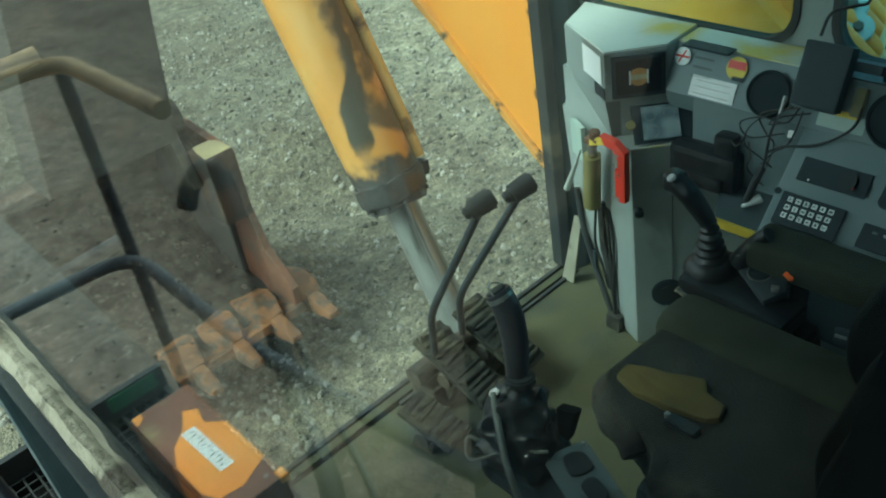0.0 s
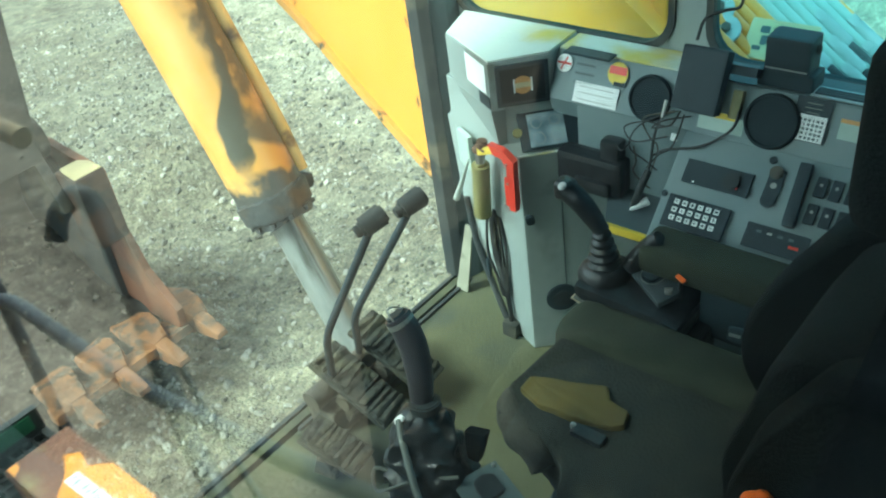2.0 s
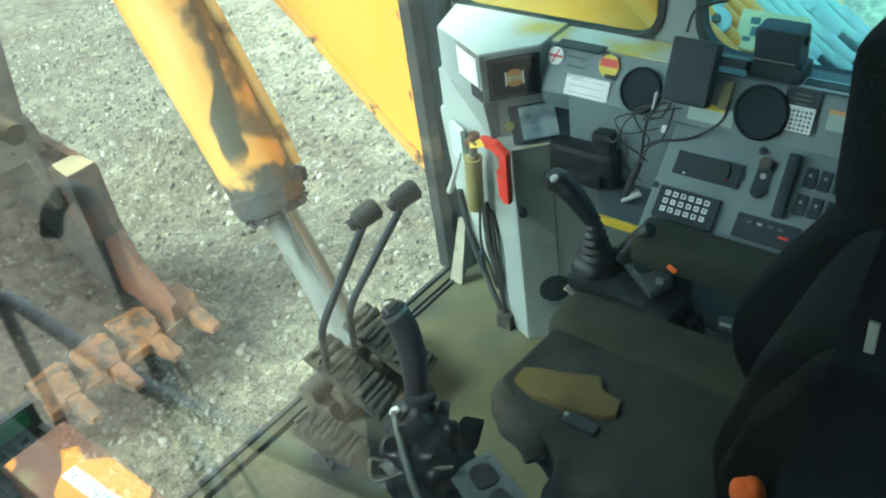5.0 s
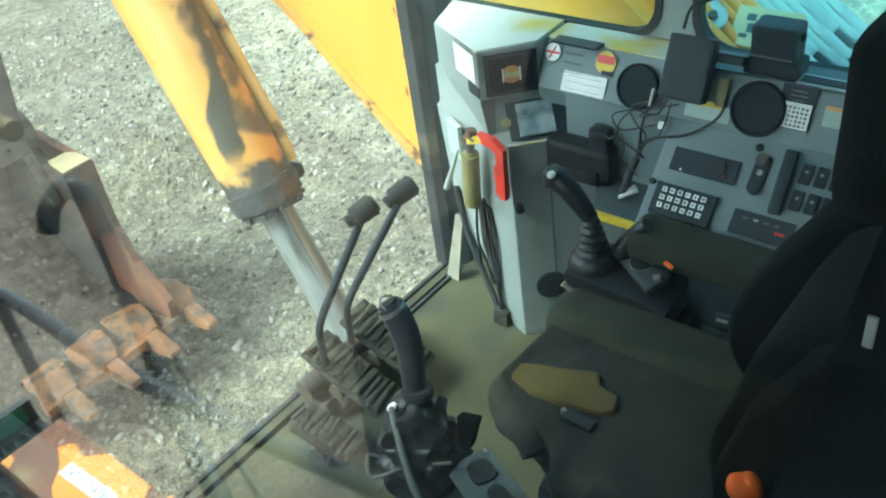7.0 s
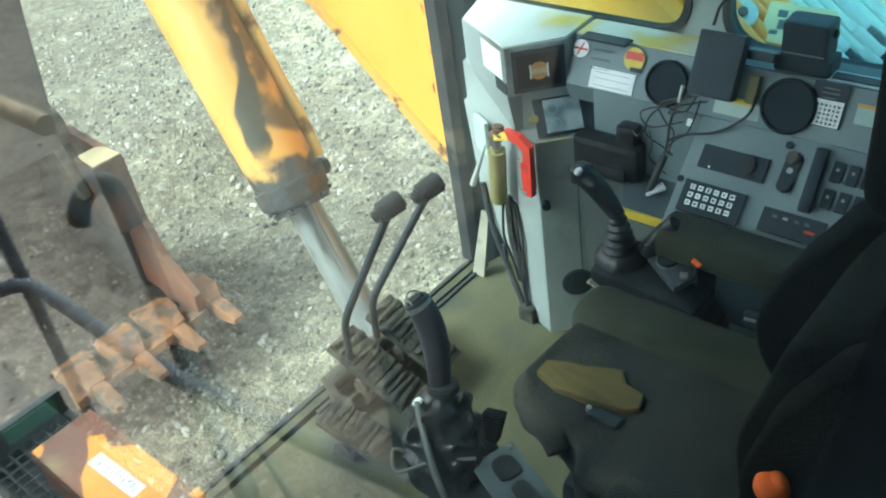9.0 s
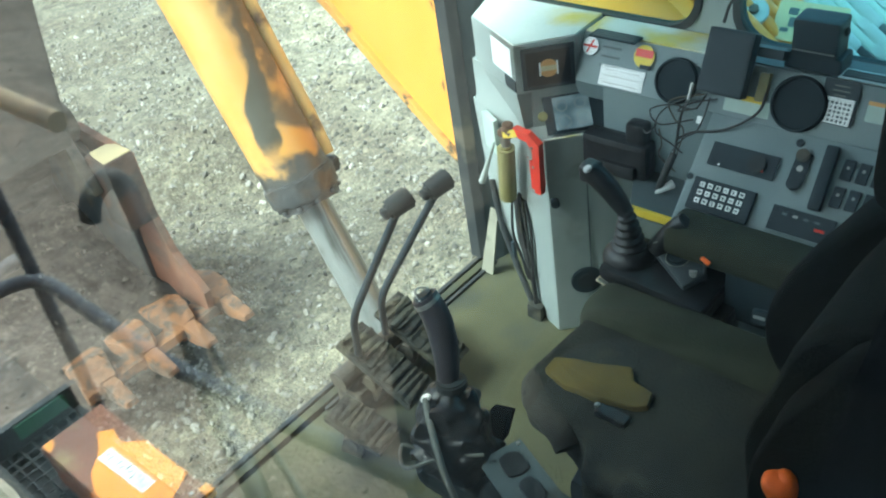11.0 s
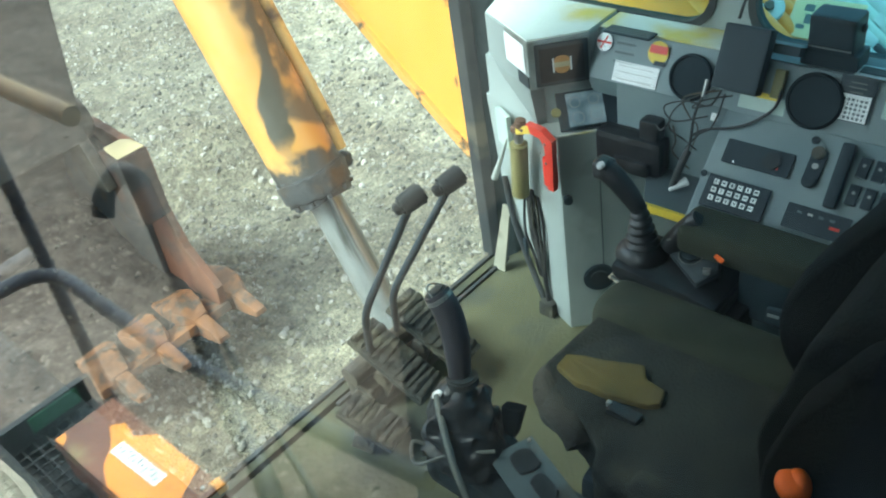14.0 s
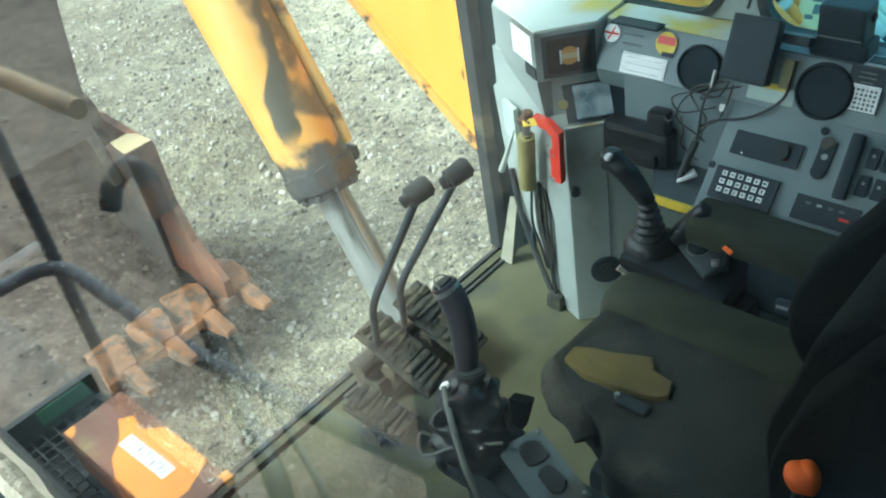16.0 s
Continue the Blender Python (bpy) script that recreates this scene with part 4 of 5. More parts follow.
dev = mounted_box("control_box", "matt black electronic box mounted on the dashboard", 0.744, 1.648, 0.100, 0.134, 0.034, 0.028)
part("bracket", slab(on_b(0.690, 1.662, 0.0), BU, BN, 0.10, 0.02, 0.030, 0.003), BLACK, dev)
part("bracket", slab(on_b(0.740, 1.652, 0.0), BU, BN, 0.04, 0.05, 0.029, 0.003), BLACK, dev)
part("plug", rod(on_b(0.812, 1.608, 0.045), on_b(0.812, 1.624, 0.045), 0.0035, seg=10), STEEL, dev, "bright metal plug")
part("connector", slab(on_b(0.735, 1.622, 0.034), BU, BN, 0.07, 0.018, 0.016, 0.003), RUBBER, dev)
part("aerial_cable", tube(smooth_path([(1.640, 0.775, 3.70), (1.66, 0.768, 3.74), (1.68, 0.735, 3.755), (1.69, 0.705, 3.77), (1.70, 0.71, 3.85)]), 0.0035, 8), HOSE, dev, "thin black cable")

cam_box = thing("camera_monitor", (1.68, 0.59, 3.616), "black plastic monitor standing on the window ledge", "monitor")
part("body", box(1.660, 1.722, 0.546, 0.638, 3.648, 3.724, 0.008), BLACK, cam_box)
part("foot", box(1.662, 1.724, 0.535, 0.650, 3.616, 3.650, 0.006), BLACK, cam_box)
part("trim", slab((1.6595, 0.592, 3.660), BU, (-1, 0, 0), 0.084, 0.003, 0.002), STEEL, cam_box, "silver trim line")
for y in (0.544, 0.640):
    part("side_knob", disc((1.69, y, 3.70), (0, 1 if y > 0.6 else -1, 0), 0.010, 0.006, 14, 0.002), RUBBER, cam_box)

loom = thing("wire_loom", (1.58, 0.83, 3.30), "tangled thin wires hanging from the dashboard", "cables")
WIRES = (
    [(1.604, 0.815, 3.565), (1.575, 0.832, 3.50), (1.545, 0.829, 3.43), (1.535, 0.845, 3.37), (1.56, 0.86, 3.31)],
    [(1.60, 0.80, 3.55), (1.57, 0.87, 3.51), (1.555, 0.885, 3.46), (1.56, 0.845, 3.43), (1.58, 0.83, 3.40)],
    [(1.60, 0.79, 3.55), (1.575, 0.86, 3.53), (1.57, 0.845, 3.49), (1.565, 0.82, 3.47), (1.575, 0.84, 3.40)],
    [(1.63, 0.668, 3.60), (1.60, 0.662, 3.55), (1.588, 0.69, 3.515), (1.575, 0.735, 3.488), (1.565, 0.80, 3.47), (1.56, 0.83, 3.45)],
    [(1.60, 0.785, 3.552), (1.572, 0.80, 3.525), (1.565, 0.85, 3.528), (1.56, 0.90, 3.505), (1.558, 0.875, 3.475), (1.57, 0.80, 3.50)],
    [(1.595, 0.775, 3.548), (1.57, 0.775, 3.515), (1.565, 0.79, 3.475), (1.56, 0.815, 3.455), (1.55, 0.84, 3.42)],
    [(1.56, 0.885, 3.47), (1.555, 0.905, 3.445), (1.565, 0.925, 3.45), (1.575, 0.93, 3.43)],
    [(1.555, 0.875, 3.465), (1.55, 0.865, 3.43), (1.545, 0.87, 3.405), (1.55, 0.85, 3.38), (1.56, 0.835, 3.36)],
    [(1.60, 0.76, 3.545), (1.575, 0.81, 3.535), (1.565, 0.835, 3.515), (1.57, 0.79, 3.53)],
)
for k, w in enumerate(WIRES):
    part("wire", tube(smooth_path(w), 0.0032 if k in (0, 3) else 0.002, 6), GREASE if k in (2, 7) else HOSE, loom)
part("wire_tag", slab((1.574, 0.786, 3.500), BU, BN, 0.014, 0.016, 0.003), WHITE, loom, "white wire tag")
part("wire_sleeve", tube(smooth_path([(1.557, 0.838, 3.41), (1.53, 0.845, 3.37), (1.53, 0.86, 3.32)]), 0.009, 8), RUBBER, loom)

scrap = part("paper_scrap", merged(rod((1.516, 0.862, 3.318), (1.545, 0.830, 3.338), 0.004, 0.011, 10, 0.002)), WHITE)
tagged(scrap, "crumpled white paper scrap on the yellow shelf", "litter")
# dark bracket area behind the joystick, filled in with three black boxes
black_set = part("radio_handset", merged(box(1.560, 1.600, 0.918, 0.968, 3.312, 3.452, 0.012), box(1.548, 1.600, 0.905, 1.082, 3.312, 3.405, 0.016), box(1.535, 1.575, 0.93, 1.03, 3.312, 3.350, 0.014)), GAITER)
tagged(black_set, "dark bracket beside the display shelf, blocked in as black boxes", "handset")

# ---- fire extinguisher on the console's face ----
ext = thing("fire_extinguisher", (1.50, 1.29, 3.16), "small olive fire extinguisher in a red wall bracket", "fire extinguisher")
EA, EB = Vector((1.506, 1.300, 3.160)), Vector((1.497, 1.280, 3.340))
part("bottle", rod(EA, EB, 0.0235, seg=24, bevel=0.008), OLIVE, ext, smooth=40)
part("neck", rod(EB, EB + Vector((-0.002, -0.006, 0.04)), 0.012, seg=16), STEEL, ext)
part("valve_head", merged(rod((1.492, 1.268, 3.375), (1.487, 1.258, 3.415), 0.018, 0.014, 14, 0.004), box(1.474, 1.50, 1.245, 1.285, 3.378, 3.395, 0.004)), BUCKET_OUT, ext, "reddish brown valve head")
part("safety_tag", slab((1.480, 1.246, 3.392), (0.3, -0.9, 0.15), (-0.9, -0.2, 0.4), 0.042, 0.020, 0.003, 0.001), SIGN_YELLOW, ext, "yellow safety tag")
part("horn", rod((1.512, 1.332, 3.325), (1.548, 1.425, 3.155), 0.003, 0.010, 12), COUPLING, ext, "pale discharge horn")
part("backing_plate", slab((1.560, 1.370, 3.325), HU, HN, 0.070, 0.10, 0.014, 0.003), TEAL, ext, "pale backing plate")
hook = prism([(1.245, 3.405), (1.180, 3.416), (1.137, 3.402), (1.144, 3.256), (1.169, 3.250), (1.169, 3.372), (1.188, 3.390), (1.238, 3.384)], "x", 0.0, 0.020, 0.0015)
for v in hook.verts:
    v.co.x += 1.455 + (v.co.y - 1.155) * 0.353
part("bracket", hook, RED, ext, "bright red hooked bracket")
part("bracket_foot", slab((1.490, 1.163, 3.30), (0, 0, 1), (-0.943, 0.333, 0), 0.08, 0.02, 0.030), RED, ext)
for z, dy in ((3.255, 0.008), (3.33, 0.0), (3.385, 0.0), (3.35, 0.02), (3.26, 0.022)):
    part("bolt", disc((1.4585 + dy * 0.353, 1.166 + dy, z), (-0.943, 0.333, 0), 0.0035, 0.003, 10), STEEL, ext)

# cables down the console's face
cord = thing("cable_bundle", (1.55, 1.30, FLOOR_Z), "worn cables running down the console to the floor", "cables")
part("hose", tube(smooth_path([(1.585, 1.42, 3.14), (1.562, 1.385, 3.02), (1.545, 1.33, 2.90), (1.528, 1.275, 2.80), (1.522, 1.255, 2.757)]), 0.009, 10), RUBBER, cord, "grey-black hose")
part("cable", tube(smooth_path([(1.545, 1.29, 3.16), (1.54, 1.30, 3.08), (1.530, 1.275, 2.98), (1.522, 1.255, 2.88), (1.52, 1.25, 2.757)]), 0.007, 8), HOSE, cord)
for k in range(7):
    a = 0.0095 * (k - 3)
    part("frayed_wire", tube(smooth_path([(1.543 + a * 0.3, 1.295 + a, 3.15), (1.533 + a * 0.3, 1.285 + a * 1.3 + 0.006 * math.sin(k * 2.3), 3.06 - 0.008 * k), (1.53 + a * 0.3, 1.275 + a * 0.9, 2.95 + 0.022 * math.sin(k * 1.7)), (1.527 + a * 0.3, 1.268 + a * 0.6, 2.90 + 0.03 * math.sin(k * 2.9))]), 0.0042, 6), MUD_RUBBER if k % 2 else HOSE, cord)
part("clip", slab((1.553, 1.335, 2.93), (0, 0, 1), (-0.943, 0.333, 0), 0.09, 0.014, 0.01, 0.003), BLACK, cord, "black clip")
part("foot_clamp", rough_up(box(1.50, 1.545, 1.225, 1.275, FLOOR_Z, 2.80, 0.01), 0.006, 40), MUD_RUBBER, cord)
kick = part("kick_plate", prism([(1.482, 2.752), (1.528, 2.752), (1.455, 3.02), (1.428, 3.02)], "x", 1.60, 1.606), KICK)
tagged(kick, "pale triangular stiffener plate at the corner post's foot", "steel plate")

# ---- right-hand joystick pod and armrest ----
pod = thing("joystick_pod", (1.32, 0.74, 3.20), "black control pod beside the seat with a joystick", "control pod")
part("pod_body", prism([(0.842, 3.300), (0.840, 3.268), (0.70, 3.225), (0.60, 3.215), (0.60, 3.280), (0.66, 3.290)], "x", 1.240, 1.385, 0.014), GAITER, pod)
part("pod_edge", prism([(0.846, 3.262), (0.70, 3.222), (0.70, 3.230), (0.842, 3.269)], "x", 1.236, 1.40), CREAM, pod, "pale pod underside edge")
part("pod_trim", tube([Vector((1.2385, 0.838, 3.268)), Vector((1.2375, 0.70, 3.228))], 0.004, 8), DULL_STEEL, pod, "dull metal edge trim")
part("stalk", box(1.28, 1.36, 0.57, 0.70, FLOOR_Z, 3.235, 0.01), GAITER, pod)
part("boot_skirt", rough_up(tube([Vector((1.312, 0.806, z)) for z in (3.285, 3.298, 3.310, 3.320, 3.326)], [0.056, 0.057, 0.052, 0.044, 0.034], 24), 0.004, 20), GAITER, pod, "soft rubber boot skirt", smooth=50)
part("gaiter", tube([Vector((1.312, 0.806 + 0.0006 * k, 3.318 + 0.0088 * k)) for k in range(12)], [0.037 - 0.0021 * k + (0.0025 if k % 2 else -0.0015) for k in range(12)], 20), GAITER, pod, "ribbed rubber gaiter", smooth=30)
grip = part("grip", tube(smooth_path([(1.312, 0.810, 3.402), (1.312, 0.826, 3.424), (1.311, 0.848, 3.450), (1.309, 0.868, 3.470), (1.307, 0.896, 3.490)]), [0.0165 + 0.0045 * math.sin(k / 24 * 3.1) + 0.0075 * (k / 24) ** 2 for k in range(25)], 18), GAITER, pod, "stubby black joystick grip", smooth=50)
part("grip_head", rough_up(bevelled(box(1.286, 1.330, 0.872, 0.914, 3.468, 3.508), 0.016, 4), 0.003, 30), GAITER, grip, "rounded black grip head", smooth=60)
part("side_lever", tube(smooth_path([(1.335, 0.752, 3.318), (1.340, 0.735, 3.352), (1.346, 0.714, 3.385), (1.350, 0.698, 3.402)]), [0.024 - 0.0004 * k for k in range(19)], 14), GAITER, pod, "folded black lever", smooth=50)
part("lever_edge", rod((1.318, 0.752, 3.346), (1.326, 0.722, 3.362), 0.0022, seg=8), DULL_STEEL, pod, "worn bright lever edge")
part("grip_button", disc((1.288, 0.886, 3.504), (-0.5, 0.1, 0.8), 0.0095, 0.008, 14, 0.003), STEEL, pod, "bright thumb button")
dial_box = part("dial_panel", slab((1.322, 0.688, 3.300), (-0.52, -0.85, 0), (-0.25, 0, 1), 0.110, 0.060, 0.020, 0.010), DIAL_PLATE, pod, "dark blue-grey dial panel")
part("throttle_dial", disc((1.328, 0.700, 3.318), (-0.25, 0, 1), 0.023, 0.010, 24, 0.005), BLACK, dial_box, "black throttle dial")
part("dial_ring", tube([Vector((1.328 + 0.025 * math.cos(a), 0.700 + 0.025 * math.sin(a), 3.3205 + 0.00625 * math.cos(a))) for a in [k * math.pi / 12 for k in range(25)]], 0.0022, 6), DULL_STEEL, dial_box, "dull metal ring")
part("key", merged(disc((1.300, 0.650, 3.313), (-0.25, 0, 1), 0.008, 0.010, 14, 0.002), slab((1.299, 0.650, 3.322), (0.5, -1, 0), (0.9, 0.4, 0.3), 0.016, 0.010, 0.003, 0.001)), STEEL, dial_box, "ignition key")
part("red_tab", slab((1.308, 0.628, 3.352), (-0.4, -1, 0), (-0.5, 0, 1), 0.022, 0.010, 0.006, 0.002), LAMP_ORANGE, pod, "small orange lever tip")
part("tab_stalk", rod((1.320, 0.635, 3.285), (1.310, 0.629, 3.353), 0.004, seg=8), GAITER, pod)
arm = thing("armrest", (1.36, 0.45, 3.36), "olive fabric armrest beside the seat", "armrest")
part("pad", rough_up(bevelled(box(1.315, 1.415, 0.16, 0.735, 3.325, 3.395), 0.033, 5), 0.004, 14), OLIVE_FABRIC, arm, smooth=60)
part("support", box(1.335, 1.395, 0.10, 0.60, 3.20, 3.33, 0.012), BLACK, arm)

# ---- seat ----
seat = thing("operator_seat", (1.0, 0.45, FLOOR_Z), "worn dark fabric operator seat with torn yellow foam", "seat")
cushion = bevelled(prism([(0.785, 0.18), (1.225, 0.18), (1.225, 0.80), (0.97, 0.825), (0.905, 0.80), (0.897, 0.715), (0.876, 0.658), (0.850, 0.618), (0.803, 0.600), (0.785, 0.56)], "z", 3.135, 3.245), 0.028, 4)
part("cushion", rough_up(cushion, 0.012, 9), SEAT, seat, smooth=60)
part("bolster", rough_up(bevelled(box(1.135, 1.255, 0.18, 0.83, 3.15, 3.275), 0.05, 5), 0.010, 9), OLIVE_FABRIC, seat, "olive side bolster", smooth=60)
part("bolster", rough_up(bevelled(box(0.785, 0.855, 0.18, 0.54, 3.14, 3.252), 0.034, 5), 0.010, 9), SEAT, seat, "", smooth=60)
foam = prism([(0.964, 0.786), (0.998, 0.788), (1.018, 0.752), (1.032, 0.712), (1.046, 0.672), (1.053, 0.642), (1.027, 0.625), (1.020, 0.582), (0.986, 0.571), (0.974, 0.589), (0.967, 0.609), (0.953, 0.660), (0.951, 0.698), (0.949, 0.731)], "z", 3.228, 3.258, 0.006)
part("front_roll", rough_up(tube(smooth_path([(0.985, 0.800, 3.205), (0.945, 0.795, 3.212), (0.915, 0.765, 3.214), (0.902, 0.725, 3.212), (0.886, 0.690, 3.205), (0.872, 0.668, 3.190)]), 0.034, 14), 0.006, 18), ROLL, seat, "worn grey-brown front roll", smooth=60)
part("torn_foam", rough_up(foam, 0.005, 22), FOAM, seat, "torn yellow foam patch")
part("seat_base", box(0.84, 1.20, 0.22, 0.66, FLOOR_Z + 0.05, 3.14, 0.03), BLACK, seat)
part("base_plate", box(0.80, 1.26, 0.15, 0.74, FLOOR_Z, FLOOR_Z + 0.05, 0.008), GREY_DARK, seat)
SIDE = [(0.02, 3.70), (0.08, 3.30), (0.12, 3.16), (0.30, 3.18), (0.400, 3.27), (0.437, 3.35), (0.441, 3.42), (0.428, 3.47), (0.398, 3.535), (0.358, 3.60), (0.322, 3.655), (0.285, 3.70), (0.20, 3.735), (0.10, 3.735)]
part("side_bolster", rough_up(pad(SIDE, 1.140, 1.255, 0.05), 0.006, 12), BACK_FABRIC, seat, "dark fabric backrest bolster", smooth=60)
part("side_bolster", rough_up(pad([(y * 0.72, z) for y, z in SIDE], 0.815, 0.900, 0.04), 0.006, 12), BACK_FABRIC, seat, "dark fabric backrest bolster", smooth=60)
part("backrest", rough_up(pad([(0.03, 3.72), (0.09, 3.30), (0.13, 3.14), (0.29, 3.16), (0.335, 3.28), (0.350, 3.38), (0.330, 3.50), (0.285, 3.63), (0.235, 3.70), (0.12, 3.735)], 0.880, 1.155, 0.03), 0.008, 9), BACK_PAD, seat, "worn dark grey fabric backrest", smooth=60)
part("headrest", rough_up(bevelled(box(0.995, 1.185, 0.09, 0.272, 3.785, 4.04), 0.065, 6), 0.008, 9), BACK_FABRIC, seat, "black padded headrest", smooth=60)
for x in (1.05, 1.13):
    part("headrest_rod", rod((x, 0.19, 3.69), (x, 0.20, 3.80), 0.007, seg=10), BLACK, seat)
part("side_latch", merged(slab((1.240, 0.462, 3.332), (0, -1, 0.1), (-1, 0, 0.3), 0.060, 0.028, 0.016, 0.006), slab((1.236, 0.430, 3.308), (0, -0.4, -1), (-1, 0, 0.3), 0.05, 0.022, 0.012, 0.005)), BLACK, seat, "black plastic belt anchor")
part("anchor_clip", slab((1.219, 0.474, 3.343), (0, -1, 0.1), (-1, 0, 0.3), 0.022, 0.006, 0.003, 0.001), STEEL, seat, "bright metal clip")
part("belt_buckle", box(0.925, 0.952, 0.585, 0.650, 3.225, 3.255, 0.006), GAITER, seat, "black belt buckle")
part("buckle_tip", box(0.936, 0.946, 0.646, 0.656, 3.245, 3.258, 0.003), STEEL, seat, "bright buckle tip")
blob = bmesh.new()
bmesh.ops.create_icosphere(blob, subdivisions=3, radius=0.025, matrix=Matrix.Translation((0.794, 0.256, 3.462)) @ Matrix.Diagonal((1, 1, 0.85, 1)))
tip = bmesh.new()
bmesh.ops.create_icosphere(tip, subdivisions=2, radius=0.017, matrix=Matrix.Translation((0.799, 0.251, 3.472)))
lock = part("orange_knob", rough_up(merged(blob, tip), 0.006, 40), LAMP_ORANGE, seat, "orange seat lever knob", smooth=50)
part("knob_lever", rod((0.785, 0.275, 3.20), (0.793, 0.257, 3.445), 0.008, seg=10), BLACK, seat)

# ---- left-hand joystick and console ----
left = thing("left_control_stand", (0.66, 0.70, FLOOR_Z), "black control stand by the door with joystick and lever", "control stand")
part("column", box(0.612, 0.690, 0.46, 0.74, FLOOR_Z, 3.30, 0.02), BLACK, left)
part("console_top", box(0.596, 0.690, 0.43, 0.79, 3.29, 3.352, 0.02), BLACK, left)
gait = tube([Vector((0.652 + 0.0014 * k, 0.733 + 0.0007 * k, 3.352 + 0.0049 * k)) for k in range(25)], [0.076 * (1 - (k / 24) ** 4) + 0.024 * (k / 24) ** 4 - 0.0006 * k for k in range(25)], 44)
part("gaiter", rough_up(rough_up(gait, 0.024, 17), 0.015, 42, 3.0), GAITER, left, "crumpled black rubber gaiter", smooth=50)
grip_path = smooth_path([(0.681, 0.756, 3.485), (0.686, 0.755, 3.535), (0.691, 0.760, 3.58), (0.693, 0.771, 3.618), (0.692, 0.786, 3.644)])
part("grip", tube(grip_path, [0.0180 + 0.003 * math.sin(k / 24 * 3.1) + 0.003 * (k / 24) for k in range(25)], 16), GRIP, left, "curved black joystick grip", smooth=50)
part("grip_collar", rod((0.678, 0.746, 3.478), (0.680, 0.748, 3.495), 0.026, seg=18, bevel=0.003), RUBBER, left)
part("grip_ring", rod((0.6925, 0.779, 3.632), (0.692, 0.783, 3.639), 0.0222, seg=18), STEEL, left, "bright seam ring")
part("grip_cap", disc((0.6918, 0.785, 3.641), (-0.1, 0.5, 0.8), 0.019, 0.007, 18, 0.003), BLACK, left)
part("cap_wire", tube(smooth_path([(0.676, 0.776, 3.646), (0.680, 0.792, 3.656), (0.692, 0.797, 3.655), (0.704, 0.790, 3.650), (0.708, 0.777, 3.640)]), 0.0016, 6), STEEL, left, "bright bent wire over the cap")
part("lock_lever", tube(smooth_path([(0.646, 0.779, 3.462), (0.627, 0.758, 3.450), (0.593, 0.714, 3.432), (0.572, 0.683, 3.415), (0.561, 0.661, 3.40), (0.548, 0.63, 3.36)]), 0.0058, 10), DULL_STEEL, left, "bent bare metal safety lever", smooth=60)
part("lever_tip", disc((0.649, 0.779, 3.458), (-0.1, 0.4, 0.9), 0.010, 0.006, 14, 0.002), WHITE, left)
part("wire_bow", tube(smooth_path([(0.60, 0.765, 3.39), (0.585, 0.79, 3.40), (0.57, 0.775, 3.37), (0.60, 0.72, 3.40), (0.64, 0.66, 3.41)]), 0.003, 8), DULL_STEEL, left, "thin wire bow")
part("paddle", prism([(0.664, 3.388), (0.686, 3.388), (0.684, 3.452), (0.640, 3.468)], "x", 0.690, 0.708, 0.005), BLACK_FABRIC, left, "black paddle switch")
PU, PN = (-0.39, -0.92, 0.0), (-0.04, 0.02, 1)
PW = frame_of((0.650, 0.598, 3.380), PU, PN)
sp = part("switch_plate", box(-0.070, 0.085, -0.040, 0.040, 0, 0.004, 0.0015, PW), PLATE, left, "worn blue-grey plate with two black switch openings")
part("plate_foot", box(-0.05, 0.07, -0.03, 0.03, -0.03, 0.0, 0.004, PW), BLACK, sp)


def blot(cu, cv, ru, rv, seed):
    """A dark rubber boot with an uneven rim, lying on the plate."""
    ring = []
    for k in range(18):
        a = k * math.pi / 9
        q = 1 + 0.22 * noise.noise(Vector((math.cos(a) * 1.6, math.sin(a) * 1.6, seed)))
        ring.append((cu + ru * q * math.copysign(abs(math.cos(a)) ** 0.7, math.cos(a)), cv + rv * q * math.copysign(abs(math.sin(a)) ** 0.7, math.sin(a))))
    bm = prism(ring, "z", 0.004, 0.010, 0.002)
    bmesh.ops.transform(bm, matrix=PW, verts=bm.verts)
    return bm


part("switch_boot", blot(-0.028, 0.004, 0.024, 0.020, 1.0), GAITER, sp, "worn black rubber boot")
part("switch_boot", blot(0.030, 0.004, 0.026, 0.016, 4.0), GAITER, sp, "worn black rubber boot")
for u, v in ((-0.062, -0.032), (-0.062, 0.032), (0.077, -0.032), (0.077, 0.032)):
    part("plate_bolt", disc(PW @ Vector((u, v, 0.004)), PN, 0.0035, 0.003, 10), STEEL if v > 0 else GREASE, sp)

# ---- travel pedals and levers ----
def pedal(m, big=True):
    p = thing("travel_pedal" if big else "foot_pedal", (0, 0, 0), "muddy ribbed rubber foot pedal on the cab floor", "pedal", "pedals at the windscreen")
    w, l = (0.105, 0.255) if big else (0.095, 0.17)
    part("plate", box(-w / 2, w / 2, -l / 2, l / 2, 0.0, 0.018, 0.005), MUD_RUBBER, p)
    n = 11 if big else 8
    for k in range(n):
        y = -l / 2 + 0.016 + k * (l - 0.032) / (n - 1)
        part("rib", rough_up(rod((-w / 2 + 0.005, y, 0.016), (w / 2 - 0.005, y, 0.016), 0.0105, seg=10, bevel=0.003), 0.013, 34, k * 0.7), MUD_RUBBER, p)
    part("hinge", rod((-w / 2, 0, -0.03), (w / 2, 0, -0.03), 0.022, seg=14), GREASE, p)
    part("bracket", box(-w / 2 + 0.02, w / 2 - 0.02, -0.03, 0.03, -0.12, 0.002), GREASE, p)
    p.matrix_basis = m
    return p


